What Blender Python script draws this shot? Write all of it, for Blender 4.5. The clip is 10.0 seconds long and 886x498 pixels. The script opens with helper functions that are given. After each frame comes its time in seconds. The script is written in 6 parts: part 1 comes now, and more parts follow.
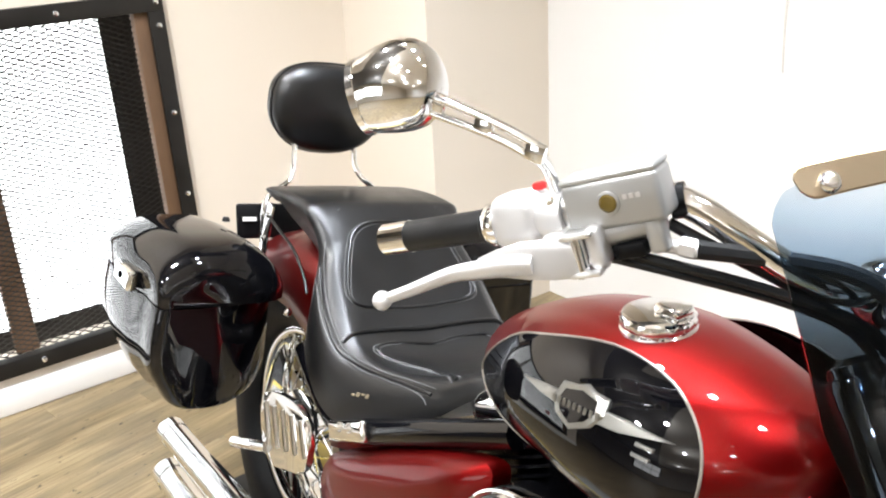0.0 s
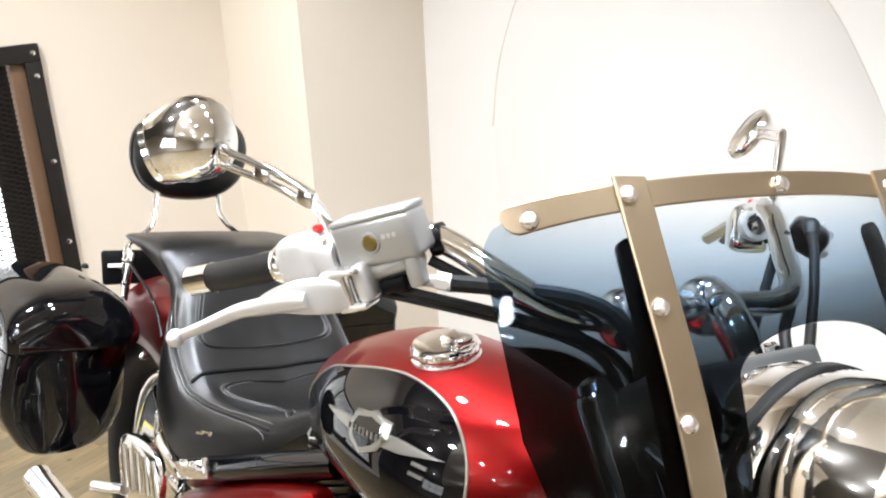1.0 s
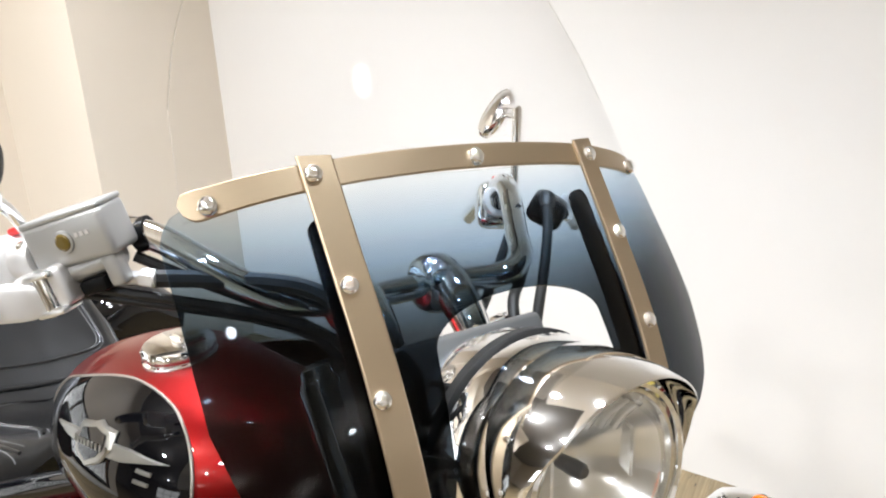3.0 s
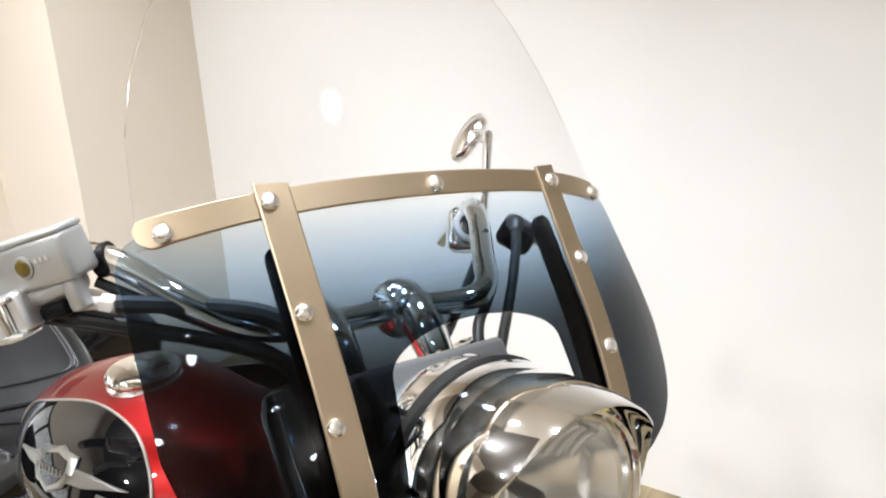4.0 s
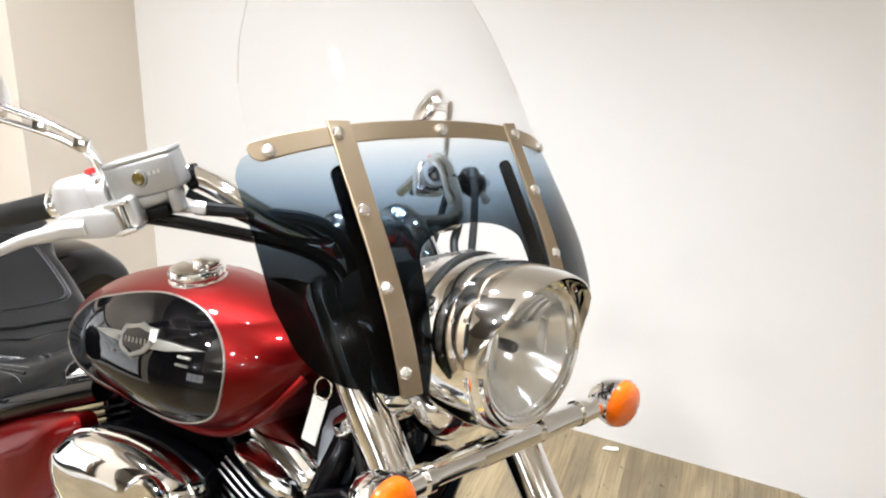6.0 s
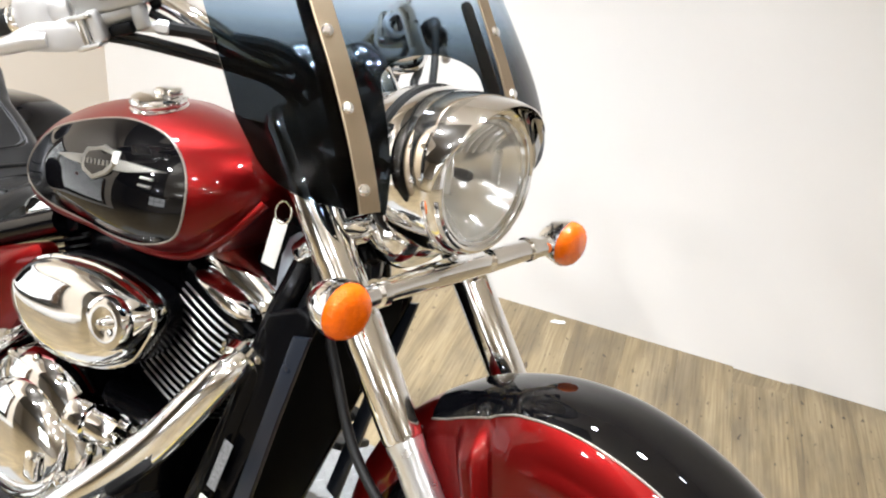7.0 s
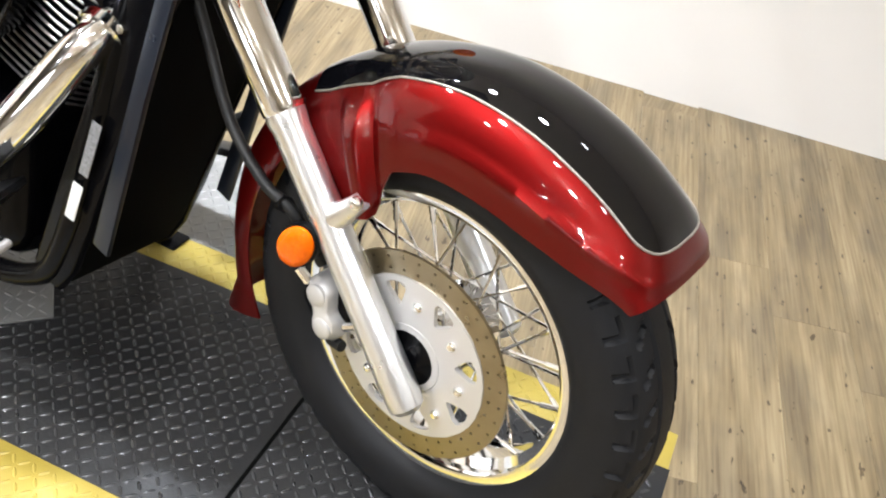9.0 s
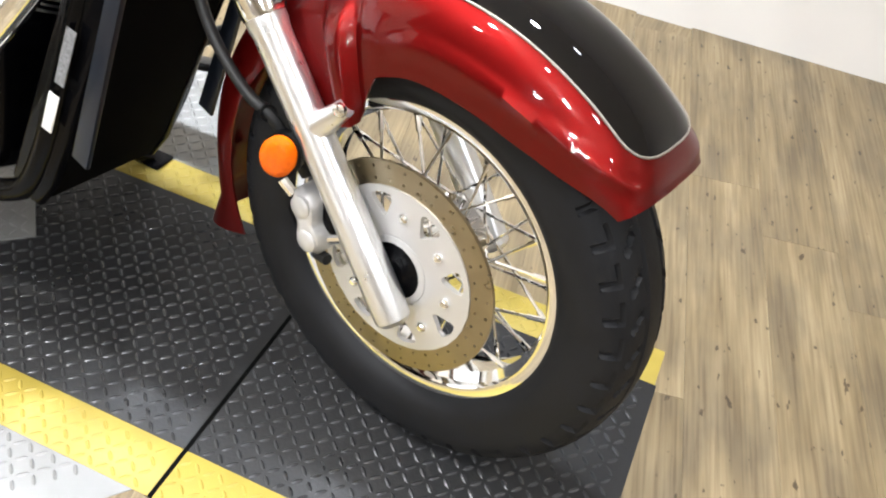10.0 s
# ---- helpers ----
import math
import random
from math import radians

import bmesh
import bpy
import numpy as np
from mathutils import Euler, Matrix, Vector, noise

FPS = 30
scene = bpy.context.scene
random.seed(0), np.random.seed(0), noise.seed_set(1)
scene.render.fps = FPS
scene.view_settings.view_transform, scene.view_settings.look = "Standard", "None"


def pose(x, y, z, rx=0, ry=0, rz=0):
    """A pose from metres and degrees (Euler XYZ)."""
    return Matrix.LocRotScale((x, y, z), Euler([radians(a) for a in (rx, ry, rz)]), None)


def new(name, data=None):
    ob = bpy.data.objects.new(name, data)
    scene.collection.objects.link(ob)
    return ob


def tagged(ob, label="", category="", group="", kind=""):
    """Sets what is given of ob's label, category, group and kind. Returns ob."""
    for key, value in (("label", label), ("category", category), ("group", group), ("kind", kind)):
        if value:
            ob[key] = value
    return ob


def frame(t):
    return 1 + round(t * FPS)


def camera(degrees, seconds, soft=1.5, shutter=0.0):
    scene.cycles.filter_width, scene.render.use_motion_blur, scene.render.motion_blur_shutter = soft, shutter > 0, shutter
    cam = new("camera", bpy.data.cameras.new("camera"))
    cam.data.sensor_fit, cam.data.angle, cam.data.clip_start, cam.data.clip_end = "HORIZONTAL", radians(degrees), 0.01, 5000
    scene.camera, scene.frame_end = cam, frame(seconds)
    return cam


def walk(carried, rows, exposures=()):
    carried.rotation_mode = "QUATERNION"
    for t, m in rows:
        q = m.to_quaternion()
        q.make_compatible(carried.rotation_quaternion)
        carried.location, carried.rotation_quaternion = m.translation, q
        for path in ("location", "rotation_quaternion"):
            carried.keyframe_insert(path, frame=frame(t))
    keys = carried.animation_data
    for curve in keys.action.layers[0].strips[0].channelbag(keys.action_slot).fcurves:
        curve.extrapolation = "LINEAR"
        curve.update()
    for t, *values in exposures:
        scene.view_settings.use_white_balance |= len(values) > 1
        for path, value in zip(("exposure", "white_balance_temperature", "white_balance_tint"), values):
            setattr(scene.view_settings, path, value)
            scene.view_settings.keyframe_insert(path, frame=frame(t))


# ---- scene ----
cam = camera(52.95, 10.0, 2.1)
PATH = [
    (0.0, pose(-0.1639, -0.5695, 1.3602, 67.52, 2.93, 53.05)),
    (0.5, pose(-0.0456, -0.5224, 1.3811, 69.76, 2.16, 52.04)),
    (1.0, pose(-0.0125, -0.4996, 1.3772, 70.03, 2.49, 48.43)),
    (1.5, pose(0.0153, -0.4805, 1.3699, 69.08, 1.99, 45.54)),
    (2.0, pose(0.0340, -0.4594, 1.3612, 68.89, 2.19, 43.05)),
    (2.5, pose(0.0511, -0.4318, 1.3550, 68.74, 2.91, 40.27)),
    (3.0, pose(0.0739, -0.4042, 1.3539, 69.38, 2.89, 37.83)),
    (4.5, pose(0.1170, -0.3858, 1.3703, 71.49, 2.17, 37.31)),
    (5.0, pose(0.1435, -0.4663, 1.3869, 72.31, 0.38, 35.34)),
    (5.5, pose(0.1540, -0.6327, 1.4081, 71.77, 0.15, 31.46)),
    (7.0, pose(0.2073, -0.8133, 1.3110, 64.38, -4.22, 28.23)),
    (7.5, pose(0.2249, -0.8079, 1.2774, 60.38, -4.64, 26.74)),
    (8.0, pose(0.2433, -0.8016, 1.2380, 56.46, -5.58, 26.01)),
    (8.5, pose(0.2514, -0.7949, 1.1944, 52.82, -6.83, 25.06)),
    (9.0, pose(0.2638, -0.7937, 1.1668, 50.30, -6.41, 23.90)),
    (9.5, pose(0.2708, -0.7963, 1.1389, 47.13, -6.74, 23.40)),
    (10.0, pose(0.2757, -0.7971, 1.1331, 46.23, -6.74, 23.41)),
]
walk(cam, PATH, [(0.0, 0.08), (2.0, -0.05), (4.0, -0.11), (5.5, -0.12), (7.0, -0.02), (8.5, 0.12), (10.0, 0.16)])

# ---- world and light ----
world = bpy.data.worlds.new("world")
scene.world = world
world.use_nodes = True
world.node_tree.nodes["Background"].inputs[0].default_value = (0.8, 0.85, 0.9, 1)
world.node_tree.nodes["Background"].inputs[1].default_value = 0.0

CEIL = 2.75


def lamp_or_fill(x, y, watts, size, warm, spread=140):
    lamp = bpy.data.lights.new("lamp_or_fill", "AREA")
    lamp.shape, lamp.size, lamp.energy, lamp.color = "DISK", size, watts * POWER, warm
    lamp.spread = radians(spread)
    ob = new("lamp_or_fill", lamp)
    ob.matrix_world = Matrix.Translation((x, y, CEIL - 0.06))
    return ob


POWER = 1.10
WARM, COOL = (0.97, 0.98, 1.0), (0.92, 0.985, 1.09)
LAMPS = [(-1.95, -0.45, 34, WARM, 140), (-1.0, -1.1, 27, WARM, 140), (-0.1, -1.3, 7, COOL, 140), (0.8, -1.2, 5, COOL, 140),
         (-1.7, -1.9, 34, WARM, 140), (-0.1, -2.3, 27, COOL, 140), (1.2, -2.5, 14, COOL, 140), (-1.6, -4.6, 44, COOL, 140),
         (0.4, -4.8, 36, COOL, 140), (2.6, -3.4, 46, COOL, 140), (3.6, -0.6, 40, COOL, 140), (5.0, -2.6, 30, COOL, 140)]
# downlights along the north wall, with deep shades that leave the top of the wall dim
# the weak wide lamp at x 0.73 is added only for the windshield's highlight
LAMPS += [(-1.55, 0.42, 16, COOL, 84), (-0.75, 0.45, 14, COOL, 78), (0.02, 0.46, 12, COOL, 80), (0.73, 0.98, 1.2, COOL, 140), (2.7, 0.5, 5, COOL, 78)]
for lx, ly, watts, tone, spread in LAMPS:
    lamp_or_fill(lx, ly, watts, 0.13, tone, spread)
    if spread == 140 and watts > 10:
        # unseen upward fill lights, added to brighten the ceiling for chrome reflections
        up = lamp_or_fill(lx, ly, watts * 0.27, 0.30, WARM, 170)
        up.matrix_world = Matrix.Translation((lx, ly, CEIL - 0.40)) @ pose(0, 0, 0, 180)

# ---- materials ----


def material(name, base, rough=0.5, metal=0.0, coat=0.0, coat_rough=0.03, grain=0.0, grain_scale=40.0, bump=0.0,
             bump_scale=200.0, rough_var=0.0, spec=0.5, island=0.0, stretch=(1, 1, 1)):
    m = bpy.data.materials.new(name)
    m.use_nodes = True
    nt = m.node_tree
    p = nt.nodes["Principled BSDF"]
    p.inputs["Base Color"].default_value = (*base, 1)
    p.inputs["Roughness"].default_value = rough
    p.inputs["Metallic"].default_value = metal
    p.inputs["Coat Weight"].default_value = coat
    p.inputs["Coat Roughness"].default_value = coat_rough
    p.inputs["Specular IOR Level"].default_value = spec
    co = nt.nodes.new("ShaderNodeTexCoord")
    mp = nt.nodes.new("ShaderNodeMapping")
    mp.inputs["Scale"].default_value = stretch
    nt.links.new(co.outputs["Object"], mp.inputs["Vector"])
    if grain or rough_var:
        n = nt.nodes.new("ShaderNodeTexNoise")
        n.inputs["Scale"].default_value = grain_scale
        n.inputs["Detail"].default_value = 6
        nt.links.new(mp.outputs[0], n.inputs["Vector"])
        if grain:
            mix = nt.nodes.new("ShaderNodeMix")
            mix.data_type = "RGBA"
            mix.inputs[6].default_value = (*[c * (1 - grain) for c in base], 1)
            mix.inputs[7].default_value = (*[min(1, c * (1 + grain)) for c in base], 1)
            nt.links.new(n.outputs["Fac"], mix.inputs[0])
            nt.links.new(mix.outputs[2], p.inputs["Base Color"])
        if rough_var:
            r = nt.nodes.new("ShaderNodeMapRange")
            r.inputs["To Min"].default_value = max(0.0, rough - rough_var)
            r.inputs["To Max"].default_value = rough + rough_var
            nt.links.new(n.outputs["Fac"], r.inputs["Value"])
            nt.links.new(r.outputs[0], p.inputs["Roughness"])
    if bump:
        b = nt.nodes.new("ShaderNodeBump")
        b.inputs["Strength"].default_value = bump
        b.inputs["Distance"].default_value = 0.002
        n2 = nt.nodes.new("ShaderNodeTexNoise")
        n2.inputs["Scale"].default_value = bump_scale
        n2.inputs["Detail"].default_value = 4
        nt.links.new(mp.outputs[0], n2.inputs["Vector"])
        nt.links.new(n2.outputs["Fac"], b.inputs["Height"])
        nt.links.new(b.outputs[0], p.inputs["Normal"])
    return m


RED = material("candy_red_paint", (0.152, 0.0010, 0.0009), 0.43, 0.9, 0.5, 0.010, grain=0.15, grain_scale=900)
BLACK = material("gloss_black_paint", (0.002, 0.002, 0.0026), 0.3, 0.0, 1.0, 0.012, spec=0.0)
FRAMEBLACK = material("black_frame_enamel", (0.002, 0.002, 0.0025), 0.22, 0.0, 0.07, 0.06, rough_var=0.08, grain_scale=20, spec=0.08)
CHROME = material("chrome", (0.94, 0.945, 0.95), 0.05, 1.0, rough_var=0.03, grain_scale=14)
# tan reflection of the surroundings is put into the steel's base colour
STEEL = material("brushed_stainless", (0.40, 0.315, 0.215), 0.38, 1.0, rough_var=0.03, grain_scale=250, stretch=(1, 1, 6))
ALU = material("satin_aluminium", (0.80, 0.80, 0.79), 0.30, 0.93, rough_var=0.08, grain_scale=30, bump=0.05, bump_scale=500)
CASTALU = material("silver_painted_casting", (0.62, 0.61, 0.6), 0.38, 0.6, rough_var=0.06, grain_scale=40)
LEATHER = material("black_leather", (0.0035, 0.0035, 0.0037), 0.32, 0, spec=0.5, grain=0.2, grain_scale=25, bump=0.18, bump_scale=700, rough_var=0.07)
RUBBER = material("black_rubber", (0.008, 0.008, 0.008), 0.5, 0, spec=0.3, grain=0.3, grain_scale=60, bump=0.15, bump_scale=600, rough_var=0.1)
TYRE = material("tyre_rubber", (0.0085, 0.0087, 0.0098), 0.55, 0, spec=0.2, grain=0.35, grain_scale=25, bump=0.2, bump_scale=400, rough_var=0.12)
PLASTIC = material("black_plastic", (0.003, 0.003, 0.0033), 0.35, 0, spec=0.12, rough_var=0.1, grain_scale=30, bump=0.08, bump_scale=300)
PINLINE = material("silver_pinstripe", (0.28, 0.25, 0.215), 0.35, 0.5)
# orange mottling paints the bright and dark glints of the lens prisms
AMBER = material("amber_lens", (1.0, 0.135, 0.0004), 0.10, 0, 0.15, spec=0.2, grain=0.35, grain_scale=150, bump=0.5, bump_scale=260)
RESALU = material("grey_anodised_casting", (0.40, 0.40, 0.39), 0.36, 0.65, rough_var=0.06, grain_scale=40)
YOKEGREY = material("dark_grey_casting", (0.10, 0.092, 0.082), 0.5, 0.3, rough_var=0.08, grain_scale=40)
# blue-grey colour for the bluish reflection on the black shroud
SHROUDSHEEN = material("blue_grey_shroud_sheen", (0.009, 0.012, 0.019), 0.3, 0.0, spec=0.4, rough_var=0.08, grain_scale=25)
NECKALU = material("blue_grey_brushed_metal", (0.42, 0.46, 0.52), 0.32, 0.9, rough_var=0.08, grain_scale=60)
FINEDGE = material("fin_edge_metal", (0.30, 0.30, 0.29), 0.35, 1.0)
STITCH = material("grey_stitching", (0.10, 0.10, 0.10), 0.6)
AMBER.node_tree.nodes["Principled BSDF"].inputs["Transmission Weight"].default_value = 0.12
REDPLASTIC = material("red_switch_plastic", (0.6, 0.02, 0.02), 0.35)
WHITEPAPER = material("white_paper_tag", (0.78, 0.77, 0.73), 0.6, grain=0.06, grain_scale=60)
DISCMETAL = material("brake_disc_steel", (0.36, 0.31, 0.22), 0.3, 1.0, grain=0.2, grain_scale=30, rough_var=0.08)
# near-black that paints the shade in openings; also the radiator's own black
HOLE = material("recess_shade_black", (0.0025, 0.0025, 0.0025), 0.75, spec=0.03)
MIRROR = material("mirror_glass", (0.85, 0.86, 0.86), 0.02, 1.0)
BLACK.node_tree.nodes["Principled BSDF"].inputs["Coat IOR"].default_value = 1.5
REFLECT = material("headlight_reflector", (0.96, 0.96, 0.95), 0.16, 0.72, rough_var=0.05, grain_scale=30)
GOLDGLASS = material("brown_sight_glass", (0.12, 0.08, 0.01), 0.15, 0.2, 0.8)


MF = pose(0, 0, 0, -6.035, 0, -14.645) @ Matrix.Translation((0, 0, 0.32))


def clear_material(name, low, high, gloss=0.02, between=(), least=0.03, foot=None, rise=1.0):
    """Clear or smoked sheet: tint runs from low (bottom) to high (top); with foot, up the steered front frame."""
    m = bpy.data.materials.new(name)
    m.use_nodes = True
    nt = m.node_tree
    nt.nodes.clear()
    out = nt.nodes.new("ShaderNodeOutputMaterial")
    tr = nt.nodes.new("ShaderNodeBsdfTransparent")
    gl = nt.nodes.new("ShaderNodeBsdfGlossy")
    gl.inputs["Roughness"].default_value = gloss
    mix = nt.nodes.new("ShaderNodeMixShader")
    lw = nt.nodes.new("ShaderNodeLayerWeight")
    lw.inputs["Blend"].default_value = 0.5
    pw = nt.nodes.new("ShaderNodeMath")
    pw.operation = "POWER"
    pw.inputs[1].default_value = 4.0
    fr = nt.nodes.new("ShaderNodeMapRange")
    fr.inputs["To Min"].default_value, fr.inputs["To Max"].default_value = least, 0.7
    nt.links.new(lw.outputs["Facing"], pw.inputs[0])
    nt.links.new(pw.outputs[0], fr.inputs["Value"])
    nt.links.new(fr.outputs[0], mix.inputs[0])
    nt.links.new(tr.outputs[0], mix.inputs[1])
    nt.links.new(gl.outputs[0], mix.inputs[2])
    nt.links.new(mix.outputs[0], out.inputs[0])
    co = nt.nodes.new("ShaderNodeTexCoord")
    sep = nt.nodes.new("ShaderNodeSeparateXYZ")
    ramp = nt.nodes.new("ShaderNodeValToRGB")
    ramp.color_ramp.elements[0].position, ramp.color_ramp.elements[0].color = low[0], (*low[1], 1)
    ramp.color_ramp.elements[1].position, ramp.color_ramp.elements[1].color = high[0], (*high[1], 1)
    for at, tone in between:
        ramp.color_ramp.elements.new(at).color = (*tone, 1)
    if foot is None:
        nt.links.new(co.outputs["Generated"], sep.inputs[0])
        nt.links.new(sep.outputs[2], ramp.inputs[0])
    else:
        up = MF.to_3x3().col[2]
        dot = nt.nodes.new("ShaderNodeVectorMath")
        dot.operation = "DOT_PRODUCT"
        dot.inputs[1].default_value = up
        span = nt.nodes.new("ShaderNodeMapRange")
        span.inputs["From Min"].default_value = foot + up.dot(MF.translation)
        span.inputs["From Max"].default_value = foot + rise + up.dot(MF.translation)
        nt.links.new(co.outputs["Object"], dot.inputs[0])
        nt.links.new(dot.outputs["Value"], span.inputs["Value"])
        nt.links.new(span.outputs[0], ramp.inputs[0])
    nt.links.new(ramp.outputs[0], tr.inputs[0])
    return m


CLEAR = clear_material("clear_acrylic", (0, (0.99, 0.99, 0.99)), (1, (0.995, 0.995, 0.995)), 0.01, least=0.012)
# the sheet is crossed twice, through its front and its back face
SMOKE = clear_material("smoked_acrylic", (0.30, (0.15, 0.170, 0.190)), (0.99, (0.925, 0.955, 0.975)), between=((0.50, (0.15, 0.170, 0.190)), (0.58, (0.19, 0.222, 0.252)), (0.64, (0.275, 0.332, 0.382)), (0.72, (0.40, 0.482, 0.556)), (0.79, (0.555, 0.65, 0.745)), (0.88, (0.725, 0.808, 0.885))), least=0.012, foot=0.548, rise=0.274)
EDGE = clear_material("acrylic_edge", (0, (0.93, 0.92, 0.90)), (1, (0.93, 0.92, 0.90)), 0.05, least=0.01)
LENS = clear_material("clear_lens", (0, (0.95, 0.96, 0.96)), (1, (0.97, 0.97, 0.97)), 0.03)


def wall_material(name, base, var=0.03):
    return material(name, base, 0.55, 0, grain=var, grain_scale=1.6, rough_var=0.1)


# stronger mottling stands in for soft shadow smudges on the white wall
WALLWHITE = wall_material("white_wall_paint", (0.76, 0.738, 0.705), 0.06)
WALLBEIGE = wall_material("beige_wall_paint", (0.74, 0.668, 0.57))
TRIMWHITE = wall_material("white_trim_paint", (0.8, 0.79, 0.77))
CEILPAINT = wall_material("beige_ceiling_paint", (0.88, 0.84, 0.78))
# dark tone chosen for the unseen ceiling to keep gloss reflections dark
CEILDARK = wall_material("dark_reflection_ceiling", (0.12, 0.112, 0.104))
WALLGREY = wall_material("brown_wall_paint", (0.60, 0.55, 0.48))


def wood_material():
    m = bpy.data.materials.new("vinyl_plank")
    m.use_nodes = True
    nt = m.node_tree
    p = nt.nodes["Principled BSDF"]
    p.inputs["Roughness"].default_value = 0.4
    p.inputs["Specular IOR Level"].default_value = 0.45
    co = nt.nodes.new("ShaderNodeTexCoord")
    info = nt.nodes.new("ShaderNodeObjectInfo")
    add = nt.nodes.new("ShaderNodeVectorMath")
    mul = nt.nodes.new("ShaderNodeVectorMath")
    mul.operation = "SCALE"
    mul.inputs[0].default_value = (7.3, 3.1, 0)
    nt.links.new(info.outputs["Random"], mul.inputs["Scale"])
    nt.links.new(co.outputs["Object"], add.inputs[0])
    nt.links.new(mul.outputs[0], add.inputs[1])

    def noise_at(scale, detail, stretch):
        mp = nt.nodes.new("ShaderNodeMapping")
        mp.inputs["Scale"].default_value = stretch
        n = nt.nodes.new("ShaderNodeTexNoise")
        n.inputs["Scale"].default_value = scale
        n.inputs["Detail"].default_value = detail
        nt.links.new(add.outputs[0], mp.inputs["Vector"])
        nt.links.new(mp.outputs[0], n.inputs["Vector"])
        return n

    strips = noise_at(1.0, 6, (22, 2.2, 1))
    fine = noise_at(1.0, 8, (160, 5, 1))
    blot = noise_at(4.2, 9, (2.6, 1, 1))
    spots = noise_at(1.0, 4, (60, 26, 1))
    ramp = nt.nodes.new("ShaderNodeValToRGB")
    cr = ramp.color_ramp
    cr.elements[0].position, cr.elements[0].color = 0.34, (0.165, 0.122, 0.066, 1)
    cr.elements[1].position, cr.elements[1].color = 0.64, (0.285, 0.22, 0.125, 1)
    e = cr.elements.new(0.48)
    e.color = (0.22, 0.166, 0.09, 1)
    nt.links.new(strips.outputs["Fac"], ramp.inputs[0])
    grey = nt.nodes.new("ShaderNodeMix")
    grey.data_type, grey.blend_type = "RGBA", "MIX"
    grey.inputs[7].default_value = (0.115, 0.09, 0.058, 1)
    mr = nt.nodes.new("ShaderNodeMapRange")
    mr.inputs["From Min"].default_value, mr.inputs["From Max"].default_value = 0.44, 0.66
    mr.inputs["To Max"].default_value = 0.6
    nt.links.new(blot.outputs["Fac"], mr.inputs["Value"])
    nt.links.new(mr.outputs[0], grey.inputs[0])
    nt.links.new(ramp.outputs[0], grey.inputs[6])
    fm = nt.nodes.new("ShaderNodeMix")
    fm.data_type, fm.blend_type = "RGBA", "MULTIPLY"
    fm.inputs[0].default_value = 0.8
    fr = nt.nodes.new("ShaderNodeValToRGB")
    fr.color_ramp.elements[0].position, fr.color_ramp.elements[0].color = 0.3, (0.55, 0.5, 0.45, 1)
    fr.color_ramp.elements[1].position, fr.color_ramp.elements[1].color = 0.6, (1, 1, 1, 1)
    nt.links.new(fine.outputs["Fac"], fr.inputs[0])
    nt.links.new(grey.outputs[2], fm.inputs[6])
    nt.links.new(fr.outputs[0], fm.inputs[7])
    sm = nt.nodes.new("ShaderNodeMix")
    sm.data_type, sm.blend_type = "RGBA", "MULTIPLY"
    sm.inputs[0].default_value = 0.8
    sr = nt.nodes.new("ShaderNodeValToRGB")
    sr.color_ramp.elements[0].position, sr.color_ramp.elements[0].color = 0.31, (0.15, 0.12, 0.10, 1)
    sr.color_ramp.elements[1].position, sr.color_ramp.elements[1].color = 0.345, (1, 1, 1, 1)
    nt.links.new(spots.outputs["Fac"], sr.inputs[0])
    nt.links.new(fm.outputs[2], sm.inputs[6])
    nt.links.new(sr.outputs[0], sm.inputs[7])
    val = nt.nodes.new("ShaderNodeHueSaturation")
    vr = nt.nodes.new("ShaderNodeMapRange")
    vr.inputs["To Min"].default_value, vr.inputs["To Max"].default_value = 0.92, 1.1
    nt.links.new(info.outputs["Random"], vr.inputs["Value"])
    nt.links.new(vr.outputs[0], val.inputs["Value"])
    nt.links.new(sm.outputs[2], val.inputs["Color"])
    nt.links.new(val.outputs[0], p.inputs["Base Color"])
    b = nt.nodes.new("ShaderNodeBump")
    b.inputs["Strength"].default_value = 0.12
    b.inputs["Distance"].default_value = 0.001
    nt.links.new(fine.outputs["Fac"], b.inputs["Height"])
    nt.links.new(b.outputs[0], p.inputs["Normal"])
    return m


WOOD = wood_material()
RUST = material("dark_stained_wood", (0.11, 0.06, 0.03), 0.6, grain=0.5, grain_scale=18, bump=0.4, bump_scale=80, stretch=(1, 1, 0.2))
IRON = material("dark_steel_frame", (0.03, 0.028, 0.026), 0.45, 0.7, grain=0.3, grain_scale=12, rough_var=0.15)
PLATEBLACK = material("black_tread_plate", (0.0085, 0.0086, 0.009), 0.58, 0.1, grain=0.55, grain_scale=14, rough_var=0.15, bump=0.2, bump_scale=200)
BARS = material("worn_black_bars", (0.055, 0.055, 0.058), 0.30, 0.6, grain=0.5, grain_scale=9, rough_var=0.15)
PLATESILVER = material("silver_tread_plate", (0.25, 0.247, 0.24), 0.5, 0.5, grain=0.25, grain_scale=10, rough_var=0.15)
YELLOW = material("yellow_floor_paint", (0.36, 0.27, 0.045), 0.5, grain=0.15, grain_scale=20, rough_var=0.1)
GLOW = bpy.data.materials.new("daylight_outside")
GLOW.use_nodes = True
GLOW.node_tree.nodes["Principled BSDF"].inputs["Base Color"].default_value = (0.8, 0.8, 0.8, 1)
GLOW.node_tree.nodes["Principled BSDF"].inputs["Emission Color"].default_value = (0.95, 0.98, 1, 1)
GLOW.node_tree.nodes["Principled BSDF"].inputs["Emission Strength"].default_value = 4.2

# ---- mesh helpers ----


